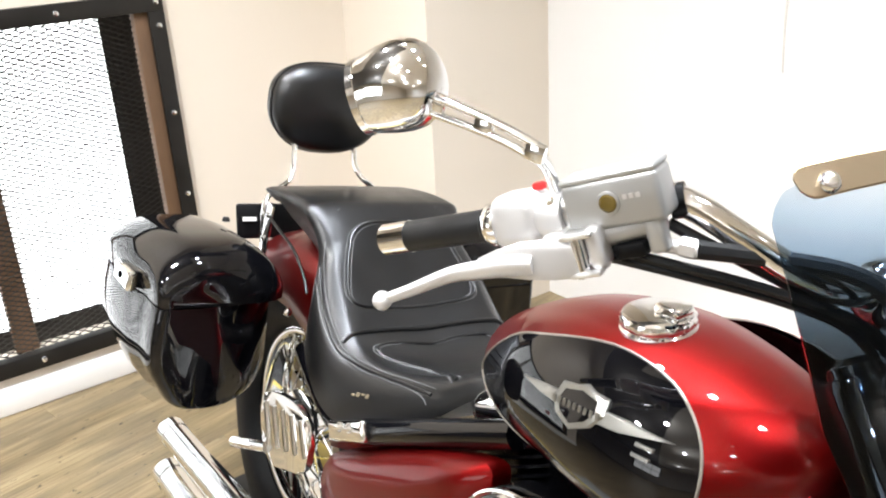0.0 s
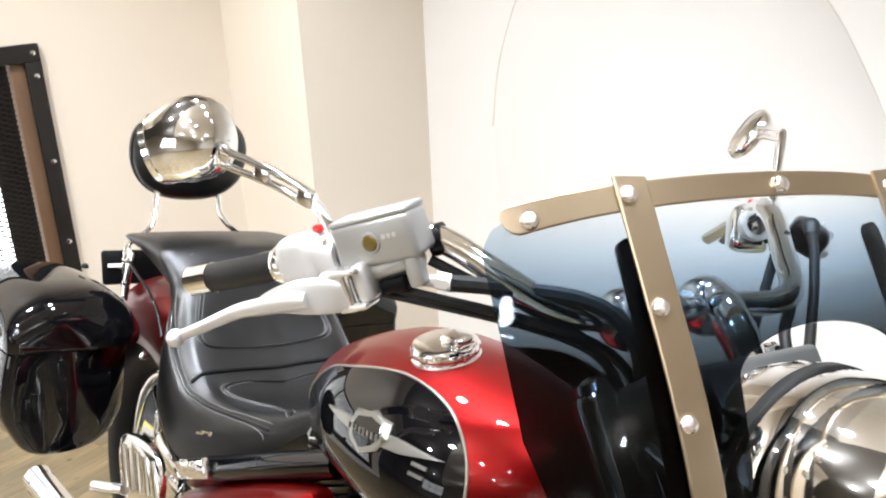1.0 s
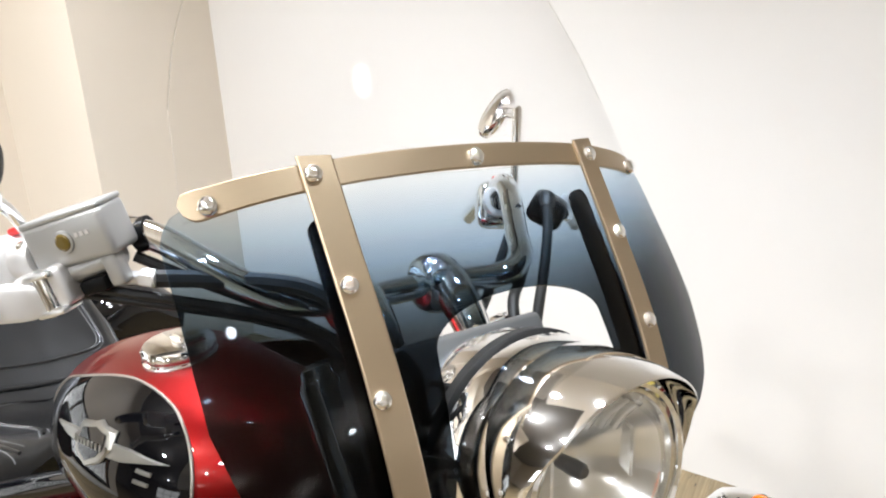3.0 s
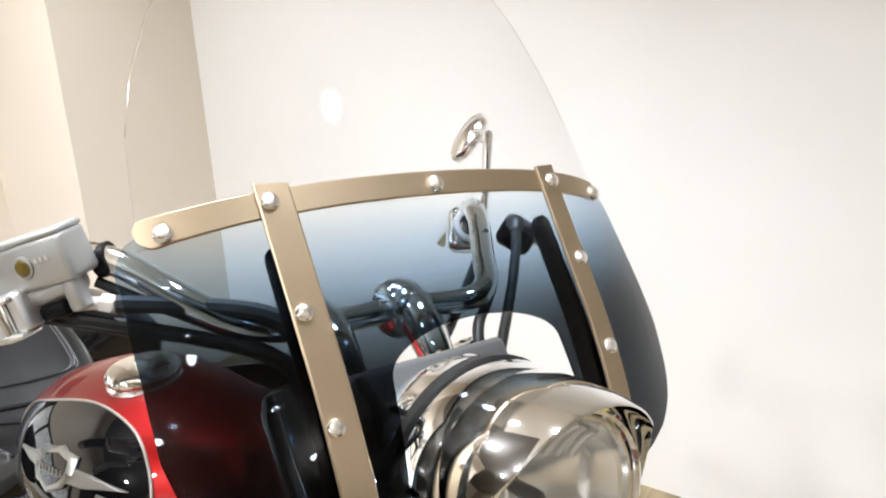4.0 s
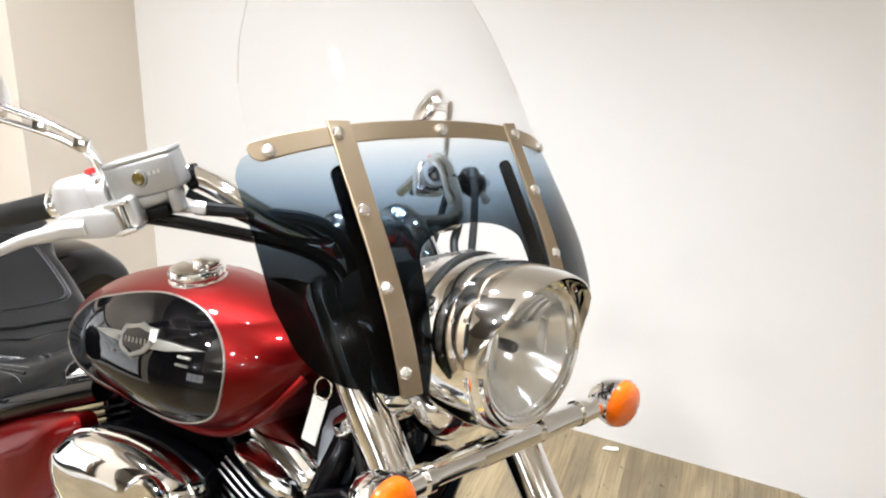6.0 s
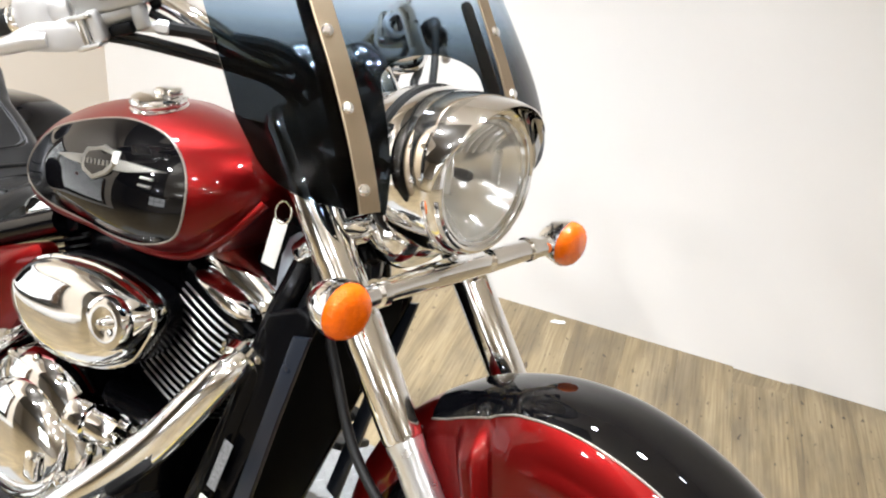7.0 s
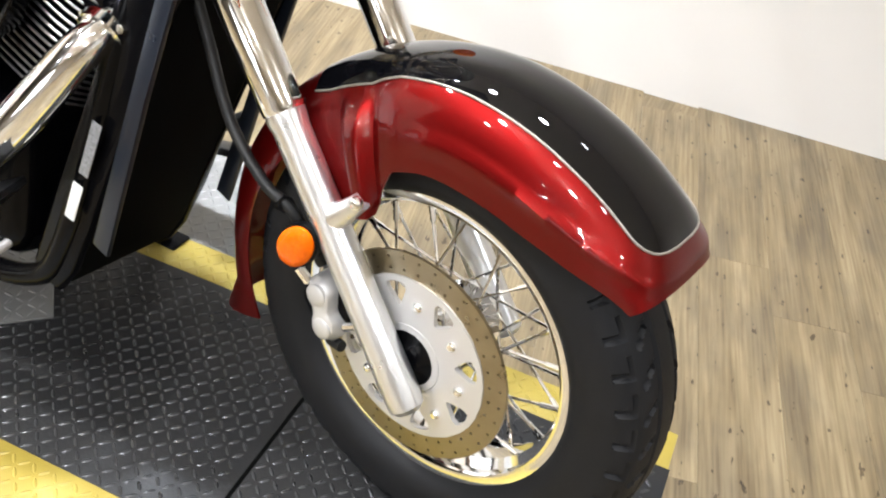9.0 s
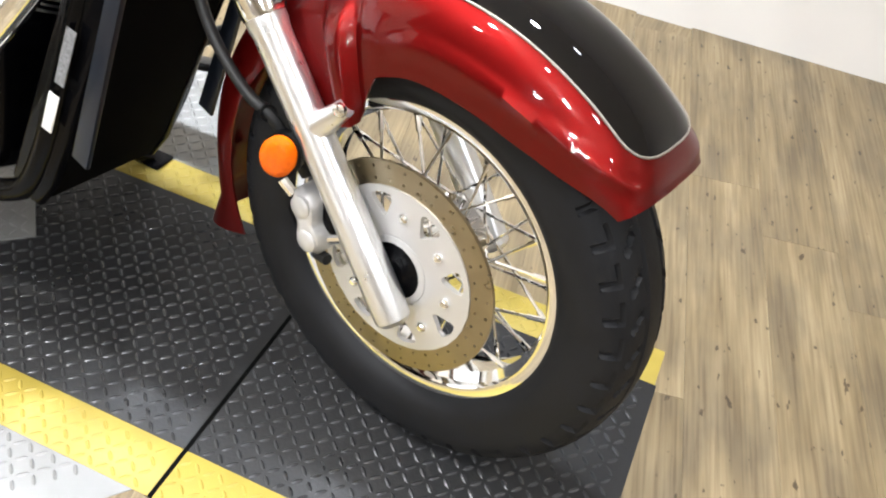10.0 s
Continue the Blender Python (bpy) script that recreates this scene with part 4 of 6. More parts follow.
part("top_strip", strip([(s, 0.831 - 0.30 * s * s - 3.0 * s ** 4) for s in np.linspace(-0.261, 0.255, 25)], 0.0098, 0.002, 0.005, True), STEEL, screen, "brushed steel top strip", m=MF, sharp=15)
for s in (-0.155, 0.155):
    part("side_strip", strip([(s + (0.002 if s < 0 else -0.002) * q / 5, 0.8355 - 0.282 * q / 10) for q in range(11)], 0.0148, 0.0052, 0.0082), STEEL, screen, "brushed steel upright strip", m=MF, sharp=15)
    part("inner_strip", strip([(s, 0.797 - 0.235 * q / 10) for q in range(11)], 0.0145, -0.024, -0.018, True), FRAMEBLACK, screen, m=MF)
for s, h in [(-0.242, 0.800), (-0.160, 0.822), (0.0015, 0.829), (0.158, 0.821), (0.240, 0.799), (-0.158, 0.744), (-0.158, 0.667), (-0.1565, 0.579), (0.158, 0.748), (0.155, 0.668), (0.154, 0.579)]:
    p = screen_pt(s, h, 0.0075)
    nv = screen_pt(s, h, 0.1) - screen_pt(s, h)
    part("strip_bolt", bolt_bm(0.0085, 0.006), CHROME, screen, m=MF @ Matrix.Translation(p) @ nv.to_track_quat("Z", "Y").to_matrix().to_4x4())
for s in (-1, 1):
    part("screen_bracket", tube([screen_pt(s * 0.155, 0.60, -0.006), (-0.36, s * 0.13, 0.60), (-0.42, s * 0.118, 0.585)], 0.006, 8), FRAMEBLACK, screen, m=MF)

# handlebar with controls
for s in (-0.062, 0.045):
    riser = part("bar_riser", tube([(-0.470, s, 0.615), (-0.482, s, 0.638), (-0.505, s, 0.662), (-0.530, s, 0.680), (-0.540, s, 0.688)], [0.017, 0.019, 0.0215, 0.022, 0.016], 20), CHROME, bike, "chrome handlebar riser", m=MF)
    part("riser_cap", lathe([(0.012, -0.022), (0.020, -0.022), (0.0275, -0.018), (0.0325, -0.009), (0.0335, 0.0), (0.0325, 0.009), (0.0275, 0.018), (0.020, 0.022), (0.012, 0.022)], 36), CHROME, riser, m=MF @ Matrix.Translation((-0.543, s - 0.006, 0.674)) @ SIDE)
near_half = [(-0.87, -0.432, 0.645), (-0.70, -0.308, 0.728), (-0.655, -0.262, 0.750), (-0.626, -0.230, 0.744), (-0.592, -0.197, 0.722), (-0.570, -0.168, 0.703), (-0.555, -0.138, 0.688), (-0.546, -0.10, 0.677)]
far_half = [(-0.544, 0.05, 0.673), (-0.536, 0.085, 0.673), (-0.526, 0.112, 0.674), (-0.522, 0.134, 0.680), (-0.535, 0.155, 0.690), (-0.566, 0.176, 0.702), (-0.600, 0.200, 0.716), (-0.630, 0.220, 0.730), (-0.660, 0.238, 0.734), (-0.700, 0.262, 0.722), (-0.87, 0.358, 0.630)]
hb = part("handlebar", tube(near_half + [(-0.545, -0.02, 0.673)] + far_half, 0.0137, 18), CHROME, bike, "chrome swept-back handlebar", m=MF)


ML = MF @ Matrix.Translation((0, -0.042, -0.012))   # the left controls sit a little further in
MC = MF @ Matrix.Translation((0.004, -0.060, -0.014))


def side_frame(s):
    return MF if s < 0 else ML


def grip_frame(s):
    """Frame on a grip: z outwards along it, origin at its inner end."""
    a, b = Vector((-0.757, s * 0.360, 0.694)), Vector((-0.878, s * 0.440, 0.642))
    z = (b - a).normalized()
    y = Vector((0, 0, 1)) - z * z.z
    y.normalize()
    x = y.cross(z)
    return (MF if s < 0 else MC) @ Matrix.Translation(a) @ Matrix((x, y, z)).transposed().to_4x4()


for s in (-1, 1):
    g = grip_frame(s)
    grip = part("grip", lathe([(0, 0.0), (0.0185, 0.0), (0.0185, 0.006), (0.0165, 0.008), (0.0165, 0.104), (0.0155, 0.106), (0, 0.106)], 28), RUBBER, bike, "black rubber grip with chrome end", m=g)
    part("grip_end", lathe([(0, 0.142), (0.013, 0.142), (0.0172, 0.138), (0.0172, 0.104), (0, 0.104)], 28), CHROME, grip, "chrome grip end", m=g)
    part("grip_flange", lathe([(0.014, -0.012), (0.022, -0.012), (0.0235, -0.008), (0.022, 0.0), (0.0185, 0.004)], 28), CHROME, grip, m=g)
    sw = part("switch_housing", rbox(0.05, 0.054, 0.056, 0.016, 4, m=Matrix.Translation((0.0, 0.002, -0.036))) if s < 0 else rbox(0.054, 0.066, 0.058, 0.016, 4, m=Matrix.Translation((0.0, -0.004, -0.030))), CASTALU if s < 0 else CHROME, bike, "silver switch housing", m=g)
    part("clamp_band", lathe([(0.015, -0.085), (0.0215, -0.085), (0.0225, -0.082), (0.0225, -0.062), (0.0215, -0.059), (0.015, -0.059)], 24), CASTALU, sw, m=g)
    part("kill_switch", rbox(0.010, 0.008, 0.013, 0.003, 2, m=Matrix.Translation((0.004 * s, 0.030, -0.058))), REDPLASTIC, sw, "red switch", m=g)
    if s < 0:
        continue
    part("rocker", rbox(0.014, 0.014, 0.012, 0.003, 2, m=Matrix.Translation((-s * 0.026, -0.006, -0.03))), PLASTIC, sw, m=g)
    part("rocker", rbox(0.014, 0.012, 0.01, 0.003, 2, m=Matrix.Translation((-s * 0.026, -0.018, -0.045))), PLASTIC, sw, m=g)

# brake master cylinder (right): box reservoir with a sight glass
ax = Vector((0.75, 0.553, 0.362)).normalized()     # runs inwards along the bar
upv = Vector((-0.256, -0.262, 0.931))
upv = (upv - ax * upv.dot(ax)).normalized()
fwv = ax.cross(upv)
RM = MF @ Matrix.Translation((-0.650, -0.293, 0.751)) @ Matrix((fwv, ax, upv)).transposed().to_4x4()
res = part("brake_reservoir", rbox(0.040, 0.092, 0.046, 0.006, 3, m=Matrix.Translation((0, 0, -0.002))), RESALU, bike, "silver brake fluid reservoir with a sight glass", m=RM)
part("reservoir_lid", rbox(0.0392, 0.0912, 0.006, 0.0028, 3, m=Matrix.Translation((0, 0, 0.0225))), RESALU, res, m=RM)
part("sight_ring", lathe([(0.0085, 0.002), (0.0105, 0.0015), (0.011, 0)], 24), RESALU, res, m=RM @ Matrix.Translation((0.0202, -0.002, -0.001)) @ pose(0, 0, 0, 0, 90))
part("sight_glass", lathe([(0, 0.002), (0.0065, 0.003), (0.0082, 0.002), (0.0085, 0)], 24), GOLDGLASS, res, "brown sight glass", m=RM @ Matrix.Translation((0.0202, -0.002, -0.001)) @ pose(0, 0, 0, 0, 90))
bm = bmesh.new()
for i in range(3):
    rbox(0.001, 0.004, 0.0042, 0, m=Matrix.Translation((0.0204, 0.014 + 0.006 * i, 0.002)), bm=bm)
part("lettering_bar", bm, CASTALU, res, m=RM)
part("cylinder_body", tube([(0.002, 0.036, -0.028), (0.004, 0.0, -0.03), (0.006, -0.045, -0.030)], [0.011, 0.0125, 0.014], 14), RESALU, res, m=RM)
part("brake_switch", rbox(0.016, 0.030, 0.015, 0.004, 2, m=Matrix.Translation((0.010, 0.004, -0.048))), PLASTIC, res, m=RM)
PV = RM @ Matrix.Translation(RM.inverted() @ (MF @ Vector((-0.648, -0.320, 0.700))))
part("pivot_bolt", lathe([(0, 0.021), (0.0062, 0.021), (0.0070, 0.018), (0.0070, -0.021), (0, -0.021)], 12), CHROME, res, m=PV @ Matrix.Translation((0.004, -0.006, 0)))
part("pivot_bracket", rbox(0.026, 0.016, 0.040, 0.006, 3, m=Matrix.Translation((-0.006, 0.010, 0.004))), CASTALU, res, m=PV)
part("lever_pivot", rbox(0.040, 0.046, 0.030, 0.009, 3, m=Matrix.Translation((0.010, -0.052, -0.034))), CASTALU, res, m=RM)
for dz in (-0.017, 0.019):
    part("pivot_fork", rbox(0.028, 0.032, 0.006, 0.0026, 2, m=Matrix.Translation((0.0, -0.002, dz))), ALU, res, m=PV)
part("clamp_half", rbox(0.034, 0.040, 0.040, 0.010, 3, m=Matrix.Translation((-0.010, -0.062, -0.012))), ALU, res, m=RM)
for dz in (0.006, -0.026):
    part("clamp_bolt", bolt_bm(0.005, 0.004), CHROME, res, m=RM @ Matrix.Translation((0.0075, -0.062, dz)) @ pose(0, 0, 0, 0, 90))
part("outlet_post", rbox(0.016, 0.018, 0.034, 0.005, 3, m=Matrix.Translation((0.008, 0.030, -0.038))), RESALU, res, m=RM)
part("hose_union", tube([(-0.632, -0.272, 0.710), (-0.612, -0.257, 0.713), (-0.592, -0.243, 0.715)], [0.0075, 0.0065, 0.0075], 12), CASTALU, res, m=MF)
part("union_nut", lathe([(0, 0.007), (0.0095, 0.007), (0.0095, -0.007), (0, -0.007)], 6), CASTALU, res, m=MF @ Matrix.Translation((-0.600, -0.248, 0.7145)) @ pose(0, 0, 0, 0, 90, 36))
part("cable_clip", lathe([(0.0125, -0.007), (0.0165, -0.007), (0.0165, 0.007), (0.0125, 0.007)], 16), PLASTIC, hb, m=MF @ Matrix.Translation((-0.634, -0.239, 0.747)) @ pose(0, 0, 0, 0, 70, 48))


def lever(s):
    pts = [(-0.668, s * 0.362, 0.685), (-0.684, s * 0.380, 0.680), (-0.705, s * 0.398, 0.670), (-0.724, s * 0.418, 0.660), (-0.742, s * 0.450, 0.641), (-0.752, s * 0.468, 0.631)]
    ob = part("brake_lever" if s < 0 else "clutch_lever", tube(pts, [0.012, 0.013, 0.012, 0.0098, 0.0078, 0.007], 14, flat=0.75), CASTALU, bike, "silver hand lever with a ball end", m=MF)
    rings = []
    for x, y, z, hw, hh in ((-0.702, 0.394, 0.673, 0.008, 0.009), (-0.686, 0.384, 0.682, 0.010, 0.0125), (-0.672, 0.368, 0.688, 0.012, 0.0165), (-0.661, 0.350, 0.691, 0.013, 0.0175), (-0.653, 0.336, 0.692, 0.012, 0.0150), (-0.650, 0.331, 0.692, 0.008, 0.0105)):
        side = Vector((0.64, s * 0.77, 0)).cross(Vector((0, 0, 1))).normalized()
        rings.append([Vector((x, s * y, z)) + side * hw * math.copysign(abs(math.cos(q)) ** 0.6, math.cos(q)) + Vector((-0.15, 0, 1)) * hh * math.copysign(abs(math.sin(q)) ** 0.6, math.sin(q)) for q in np.linspace(0, 2 * math.pi, 24, endpoint=False)])
    part("knuckle", loft(rings), CASTALU, ob, m=MF)
    part("ball_end", lathe([(0, 0.0098), (0.005, 0.0083), (0.0088, 0.004), (0.0098, 0), (0.0088, -0.004), (0.005, -0.0083), (0, -0.0098)], 20), CASTALU, ob, m=MF @ Matrix.Translation((-0.756, s * 0.474, 0.627)))
    return ob


lever(-1)
lever(1)
perch = part("clutch_perch", rbox(0.050, 0.052, 0.040, 0.012, 3, m=Matrix.Translation((-0.655, 0.312, 0.694)) @ pose(0, 0, 0, 0, 25, 40)), FRAMEBLACK, bike, "black clutch perch", m=MF)
part("cable_boot", tube([(-0.640, 0.292, 0.716), (-0.628, 0.284, 0.718), (-0.616, 0.272, 0.710)], [0.009, 0.011, 0.008], 12), RUBBER, perch, m=MF)
part("adjuster_nut", lathe([(0, 0.008), (0.008, 0.008), (0.008, -0.008), (0, -0.008)], 8), CHROME, perch, m=MF @ Matrix.Translation((-0.652, 0.345, 0.683)) @ pose(0, 0, 0, 60, 40))
part("clutch_cable", tube([(-0.618, 0.274, 0.712), (-0.590, 0.250, 0.700), (-0.545, 0.205, 0.672), (-0.495, 0.150, 0.640), (-0.455, 0.105, 0.612), (-0.44, 0.08, 0.57)], 0.0062, 10), RUBBER, bike, "black clutch cable", m=MF)
part("cable_strap", lathe([(0.0137, -0.003), (0.0156, -0.003), (0.0156, 0.003), (0.0137, 0.003)], 16), RUBBER, hb, m=MF @ Matrix.Translation((-0.60, 0.199, 0.715)) @ pose(0, 0, 0, 0, -60, 40))
part("bar_hose", tube([(-0.64, 0.236, 0.716), (-0.604, 0.214, 0.696), (-0.560, 0.186, 0.674), (-0.528, 0.150, 0.662), (-0.505, 0.120, 0.648), (-0.475, 0.100, 0.622), (-0.46, 0.09, 0.58)], 0.0065, 10), RUBBER, bike, "black switch wiring along the bar", m=MF)

# mirrors
for s in (-1, 1):
    mir = part("mirror", tube([(-0.700, s * 0.322, 0.735), (-0.699, s * 0.338, 0.765), (-0.696, s * 0.352, 0.779)] if s < 0 else [(-0.698, 0.331, 0.715), (-0.706, 0.338, 0.765), (-0.714, 0.345, 0.835)], [0.0055, 0.006, 0.0075], 12), CHROME, bike, "chrome teardrop mirror on a slotted arm", m=side_frame(s))
    for dz in (-0.0065, 0.0065):
        part("arm_rail", tube([(-0.692, s * 0.354, 0.782 + dz), (-0.73, s * 0.378, 0.795 + dz), (-0.80, s * 0.424, 0.810 + dz * 1.3)] if s < 0 else [(-0.714, 0.345, 0.828 + dz), (-0.77, 0.378, 0.822 + dz), (-0.82, 0.404, 0.812 + dz)], 0.0042, 10), CHROME, mir, m=side_frame(s))
    for q in (0.02, 0.5, 0.97) if s < 0 else ():
        part("arm_bridge", rbox(0.022, 0.008, 0.019, 0.003, 2, m=Matrix.Translation((-0.692 - 0.098 * q, s * (0.354 + 0.062 * q), 0.782 + 0.03 * q)) @ pose(0, 0, 0, 0, 12, -s * 32)), CHROME, mir, m=side_frame(s))
    part("base_nut", lathe([(0, 0.014), (0.008, 0.014), (0.009, 0.012), (0.009, 0), (0, 0)], 6), CHROME, mir, m=side_frame(s) @ Matrix.Translation((-0.700, s * 0.322, 0.728)))
    if s < 0:
        at, axis, major, ha, hb2, prof = Vector((-0.851, -0.463, 0.805)), Vector((0.60, 0.72, 0.36)), Vector((-0.38, -0.2, 0.9)), 0.045, 0.039, ((-0.004, 0.80), (0.0, 0.83), (0.004, 0.84), (0.014, 0.90), (0.028, 0.97), (0.042, 1.0), (0.055, 0.97), (0.066, 0.87), (0.075, 0.70), (0.081, 0.48), (0.0845, 0.24), (0.085, 0.04))
    else:
        at, axis, major, ha, hb2, prof = Vector((-0.835, 0.370, 0.795)), Vector((0.88, -0.45, 0.15)), Vector((0.15, 0.52, 0.85)), 0.040, 0.0165, ((-0.004, 0.97), (0.0, 1.0), (0.004, 1.0), (0.015, 0.96), (0.028, 0.85), (0.036, 0.65), (0.042, 0.4), (0.044, 0.05))
    axis.normalize()
    major = (major - axis * major.dot(axis)).normalized()
    mm = MF @ Matrix.Translation(at) @ Matrix((major.cross(axis), major, axis)).transposed().to_4x4()
    rings = []
    for z, k in prof:
        rings.append([(k * hb2 * math.copysign(abs(math.cos(q)) ** 0.9, math.cos(q)), k * ha * math.copysign(abs(math.sin(q)) ** 0.9, math.sin(q)), z) for q in np.linspace(0, 2 * math.pi, 40, endpoint=False)])
    part("mirror_shell", loft(rings), CHROME, mir, "chrome mirror shell", m=mm)
    part("rim", loft([[(k * x, k * y, z) for x, y, _ in rings[1]] for z, k in ((-0.003, 1.0), (-0.004, 1.03), (0.003, 1.03), (0.004, 1.0))], caps=False), CHROME, mir, m=mm)
    g = [(0.94 * x, 0.94 * y, -0.0045) for x, y, z in rings[1]]
    part("mirror_glass", loft([g, [(x, y, z - 0.0015) for x, y, z in g]]), MIRROR, mir, "mirror glass", m=mm)

# cables between bars and frame
for pts, r in (([(-0.594, -0.245, 0.715), (-0.576, -0.185, 0.708), (-0.535, -0.130, 0.704), (-0.505, -0.105, 0.688), (-0.487, -0.090, 0.650), (-0.49, -0.08, 0.56)], 0.0088),
               ([(-0.68, -0.315, 0.70), (-0.617, -0.262, 0.697), (-0.566, -0.168, 0.676), (-0.52, -0.11, 0.656), (-0.50, -0.085, 0.62), (-0.50, -0.07, 0.55)], 0.005),
               ([(-0.68, -0.315, 0.692), (-0.62, -0.258, 0.688), (-0.568, -0.16, 0.666), (-0.53, -0.11, 0.645), (-0.51, -0.085, 0.60), (-0.51, -0.07, 0.53)], 0.005),
               ([(-0.63, -0.25, 0.728), (-0.60, -0.205, 0.705), (-0.56, -0.14, 0.672), (-0.52, -0.08, 0.63), (-0.49, -0.04, 0.56)], 0.0055),
               ([(-0.62, 0.22, 0.70), (-0.56, 0.14, 0.66), (-0.51, 0.07, 0.63), (-0.50, 0.02, 0.58)], 0.006)):
    part("cable", tube(pts, r, 8), RUBBER, bike, "black control cable", m=MF)

# fuel tank: sections along the body, sides by a rounded law
TC = -0.05   # the tank's middle line
TX = [-1.03, -0.99, -0.93, -0.86, -0.79, -0.70, -0.625, -0.575, -0.535, -0.51, -0.50]
TW = [0.040, 0.075, 0.112, 0.146, 0.167, 0.179, 0.174, 0.155, 0.118, 0.075, 0.035]
TT = [0.785, 0.822, 0.860, 0.892, 0.912, 0.924, 0.917, 0.904, 0.888, 0.870, 0.858]
TB = [0.735, 0.715, 0.708, 0.71, 0.715, 0.712, 0.716, 0.733, 0.772, 0.812, 0.838]


def curve(x, xs, ys):
    """Smooth reading of a table (cosine-free cubic)."""
    i = min(max(int(np.searchsorted(xs, x)) - 1, 0), len(xs) - 2)
    d = [(ys[min(k + 1, len(xs) - 1)] - ys[max(k - 1, 0)]) / (xs[min(k + 1, len(xs) - 1)] - xs[max(k - 1, 0)]) for k in (i, i + 1)]
    w = xs[i + 1] - xs[i]
    t = min(max((x - xs[i]) / w, 0), 1)
    return (2 * t ** 3 - 3 * t * t + 1) * ys[i] + (t ** 3 - 2 * t * t + t) * w * d[0] + (3 * t * t - 2 * t ** 3) * ys[i + 1] + (t ** 3 - t * t) * w * d[1]


def tank_ring(x, n=48):
    w, top, bot = curve(x, TX, TW), curve(x, TX, TT), curve(x, TX, TB)
    wide = bot + (top - bot) * 0.42
    ring = []
    for a in np.linspace(-math.pi / 2, 1.5 * math.pi, n, endpoint=False):
        c, s = math.cos(a), math.sin(a)
        if s >= 0:
            y, z = w * math.copysign(abs(c) ** 0.85, c), wide + (top - wide) * s ** 0.95
            # left of the crown the top falls into the console's recess
            ring.append((x, TC + y, min(z, top - 0.62 * (y - 0.004)) if y > 0.004 else z))
        else:
            ring.append((x, TC + w * math.copysign(abs(c) ** 0.6, c), wide - (wide - bot) * abs(s) ** 0.8))
    return ring


def tank_side(x, h, off=0.0):
    """The tank's right-hand surface at x, h."""
    w, top, bot = curve(x, TX, TW), curve(x, TX, TT), curve(x, TX, TB)
    wide = bot + (top - bot) * 0.42
    if h >= wide:
        q = min((h - wide) / (top - wide), 1.0) ** (1 / 0.95)
        y = w * (max(0.0, 1 - q * q)) ** (0.5 * 0.85)
    else:
        q = min((wide - h) / (wide - bot), 1.0) ** (1 / 0.8)
        y = w * (max(0.0, 1 - q * q)) ** (0.5 * 0.6)
    return Vector((x, TC - y - off, h))


tank = part("fuel_tank", loft([tank_ring(x) for x in np.linspace(-1.03, -0.5001, 56)]), RED, bike, "red fuel tank with black side panels and silver lines", m=MB, sharp=60)
PAN = rounded([(-0.985, 0.752), (-0.90, 0.830), (-0.82, 0.866), (-0.72, 0.8935), (-0.64, 0.889), (-0.588, 0.862), (-0.568, 0.820), (-0.58, 0.765), (-0.64, 0.738), (-0.74, 0.728), (-0.85, 0.733), (-0.95, 0.735)], 6)


def side_panel(sgn):
    cx, cz = -0.75, 0.81
    rows = []
    for f in [0.02] + list(np.linspace(0.08, 1, 16)):
        ring = []
        for x, z in PAN:
            p = tank_side(cx + (x - cx) * f, cz + (z - cz) * f, 0.002)
            ring.append((p.x, p.y if sgn > 0 else 2 * TC - p.y, p.z))
        rows.append(ring)
    return rows


for sgn in (1, -1):
    rows = side_panel(sgn)
    part("side_panel", loft(rows, caps=False), BLACK, tank, "gloss black tank panel", m=MB, sharp=70)
    edge = rows[-1]
    part("pinstripe", tube(edge + edge[:1], 0.0016, 6, k=1, end=False), PINLINE, tank, "silver pinstripe", m=MB)
for sgn in (-1, 1):
    lip = []
    for x in np.linspace(-0.985, -0.508, 34):
        p = tank_side(x, curve(x, TX, TB) + 0.007, 0.005)
        lip.append((p.x, p.y if sgn < 0 else 2 * TC - p.y, p.z))
    part("tank_lip", tube(lip, 0.0085, 10, k=2), RED, tank, m=MB)
# maker's badge on the right panel: a shield with wings, plain shapes
BADGE = material("badge_metal", (0.29, 0.28, 0.255), 0.34, 0.9, rough_var=0.1, grain_scale=80)


def on_tank(outline, h0, h1, name, mat, parent, label=""):
    rows = []
    outline = [(x, z + 0.13 * (x + 0.705)) for x, z in outline]
    cx = sum(p[0] for p in outline) / len(outline)
    cz = sum(p[1] for p in outline) / len(outline)
    for f, off in ((1.0, h0), (1.0, h1 * 0.7), (0.93, h1), (0.5, h1), (0.02, h1)):
        rows.append([tank_side(cx + (x - cx) * f, cz + (z - cz) * f, off) for x, z in outline])
    return part(name, loft(rows, caps=False), mat, parent, label, m=MB)


badge = on_tank([(-0.812, 0.838), (-0.775, 0.842), (-0.732, 0.844), (-0.690, 0.844), (-0.650, 0.842), (-0.598, 0.834), (-0.650, 0.829), (-0.690, 0.829), (-0.732, 0.830), (-0.775, 0.833)], 0.002, 0.0055, "tank_badge", BADGE, tank, "silver winged badge with a shield")
on_tank([(-0.742, 0.854), (-0.722, 0.856), (-0.709, 0.860), (-0.696, 0.856), (-0.676, 0.854), (-0.672, 0.838), (-0.683, 0.823), (-0.709, 0.813), (-0.735, 0.823), (-0.746, 0.838)], 0.003, 0.0075, "shield", BADGE, badge)
on_tank([(-0.733, 0.850), (-0.709, 0.8545), (-0.685, 0.850), (-0.681, 0.838), (-0.690, 0.827), (-0.709, 0.819), (-0.728, 0.827), (-0.737, 0.838)], 0.006, 0.0082, "shield_inlay", BLACK, badge)
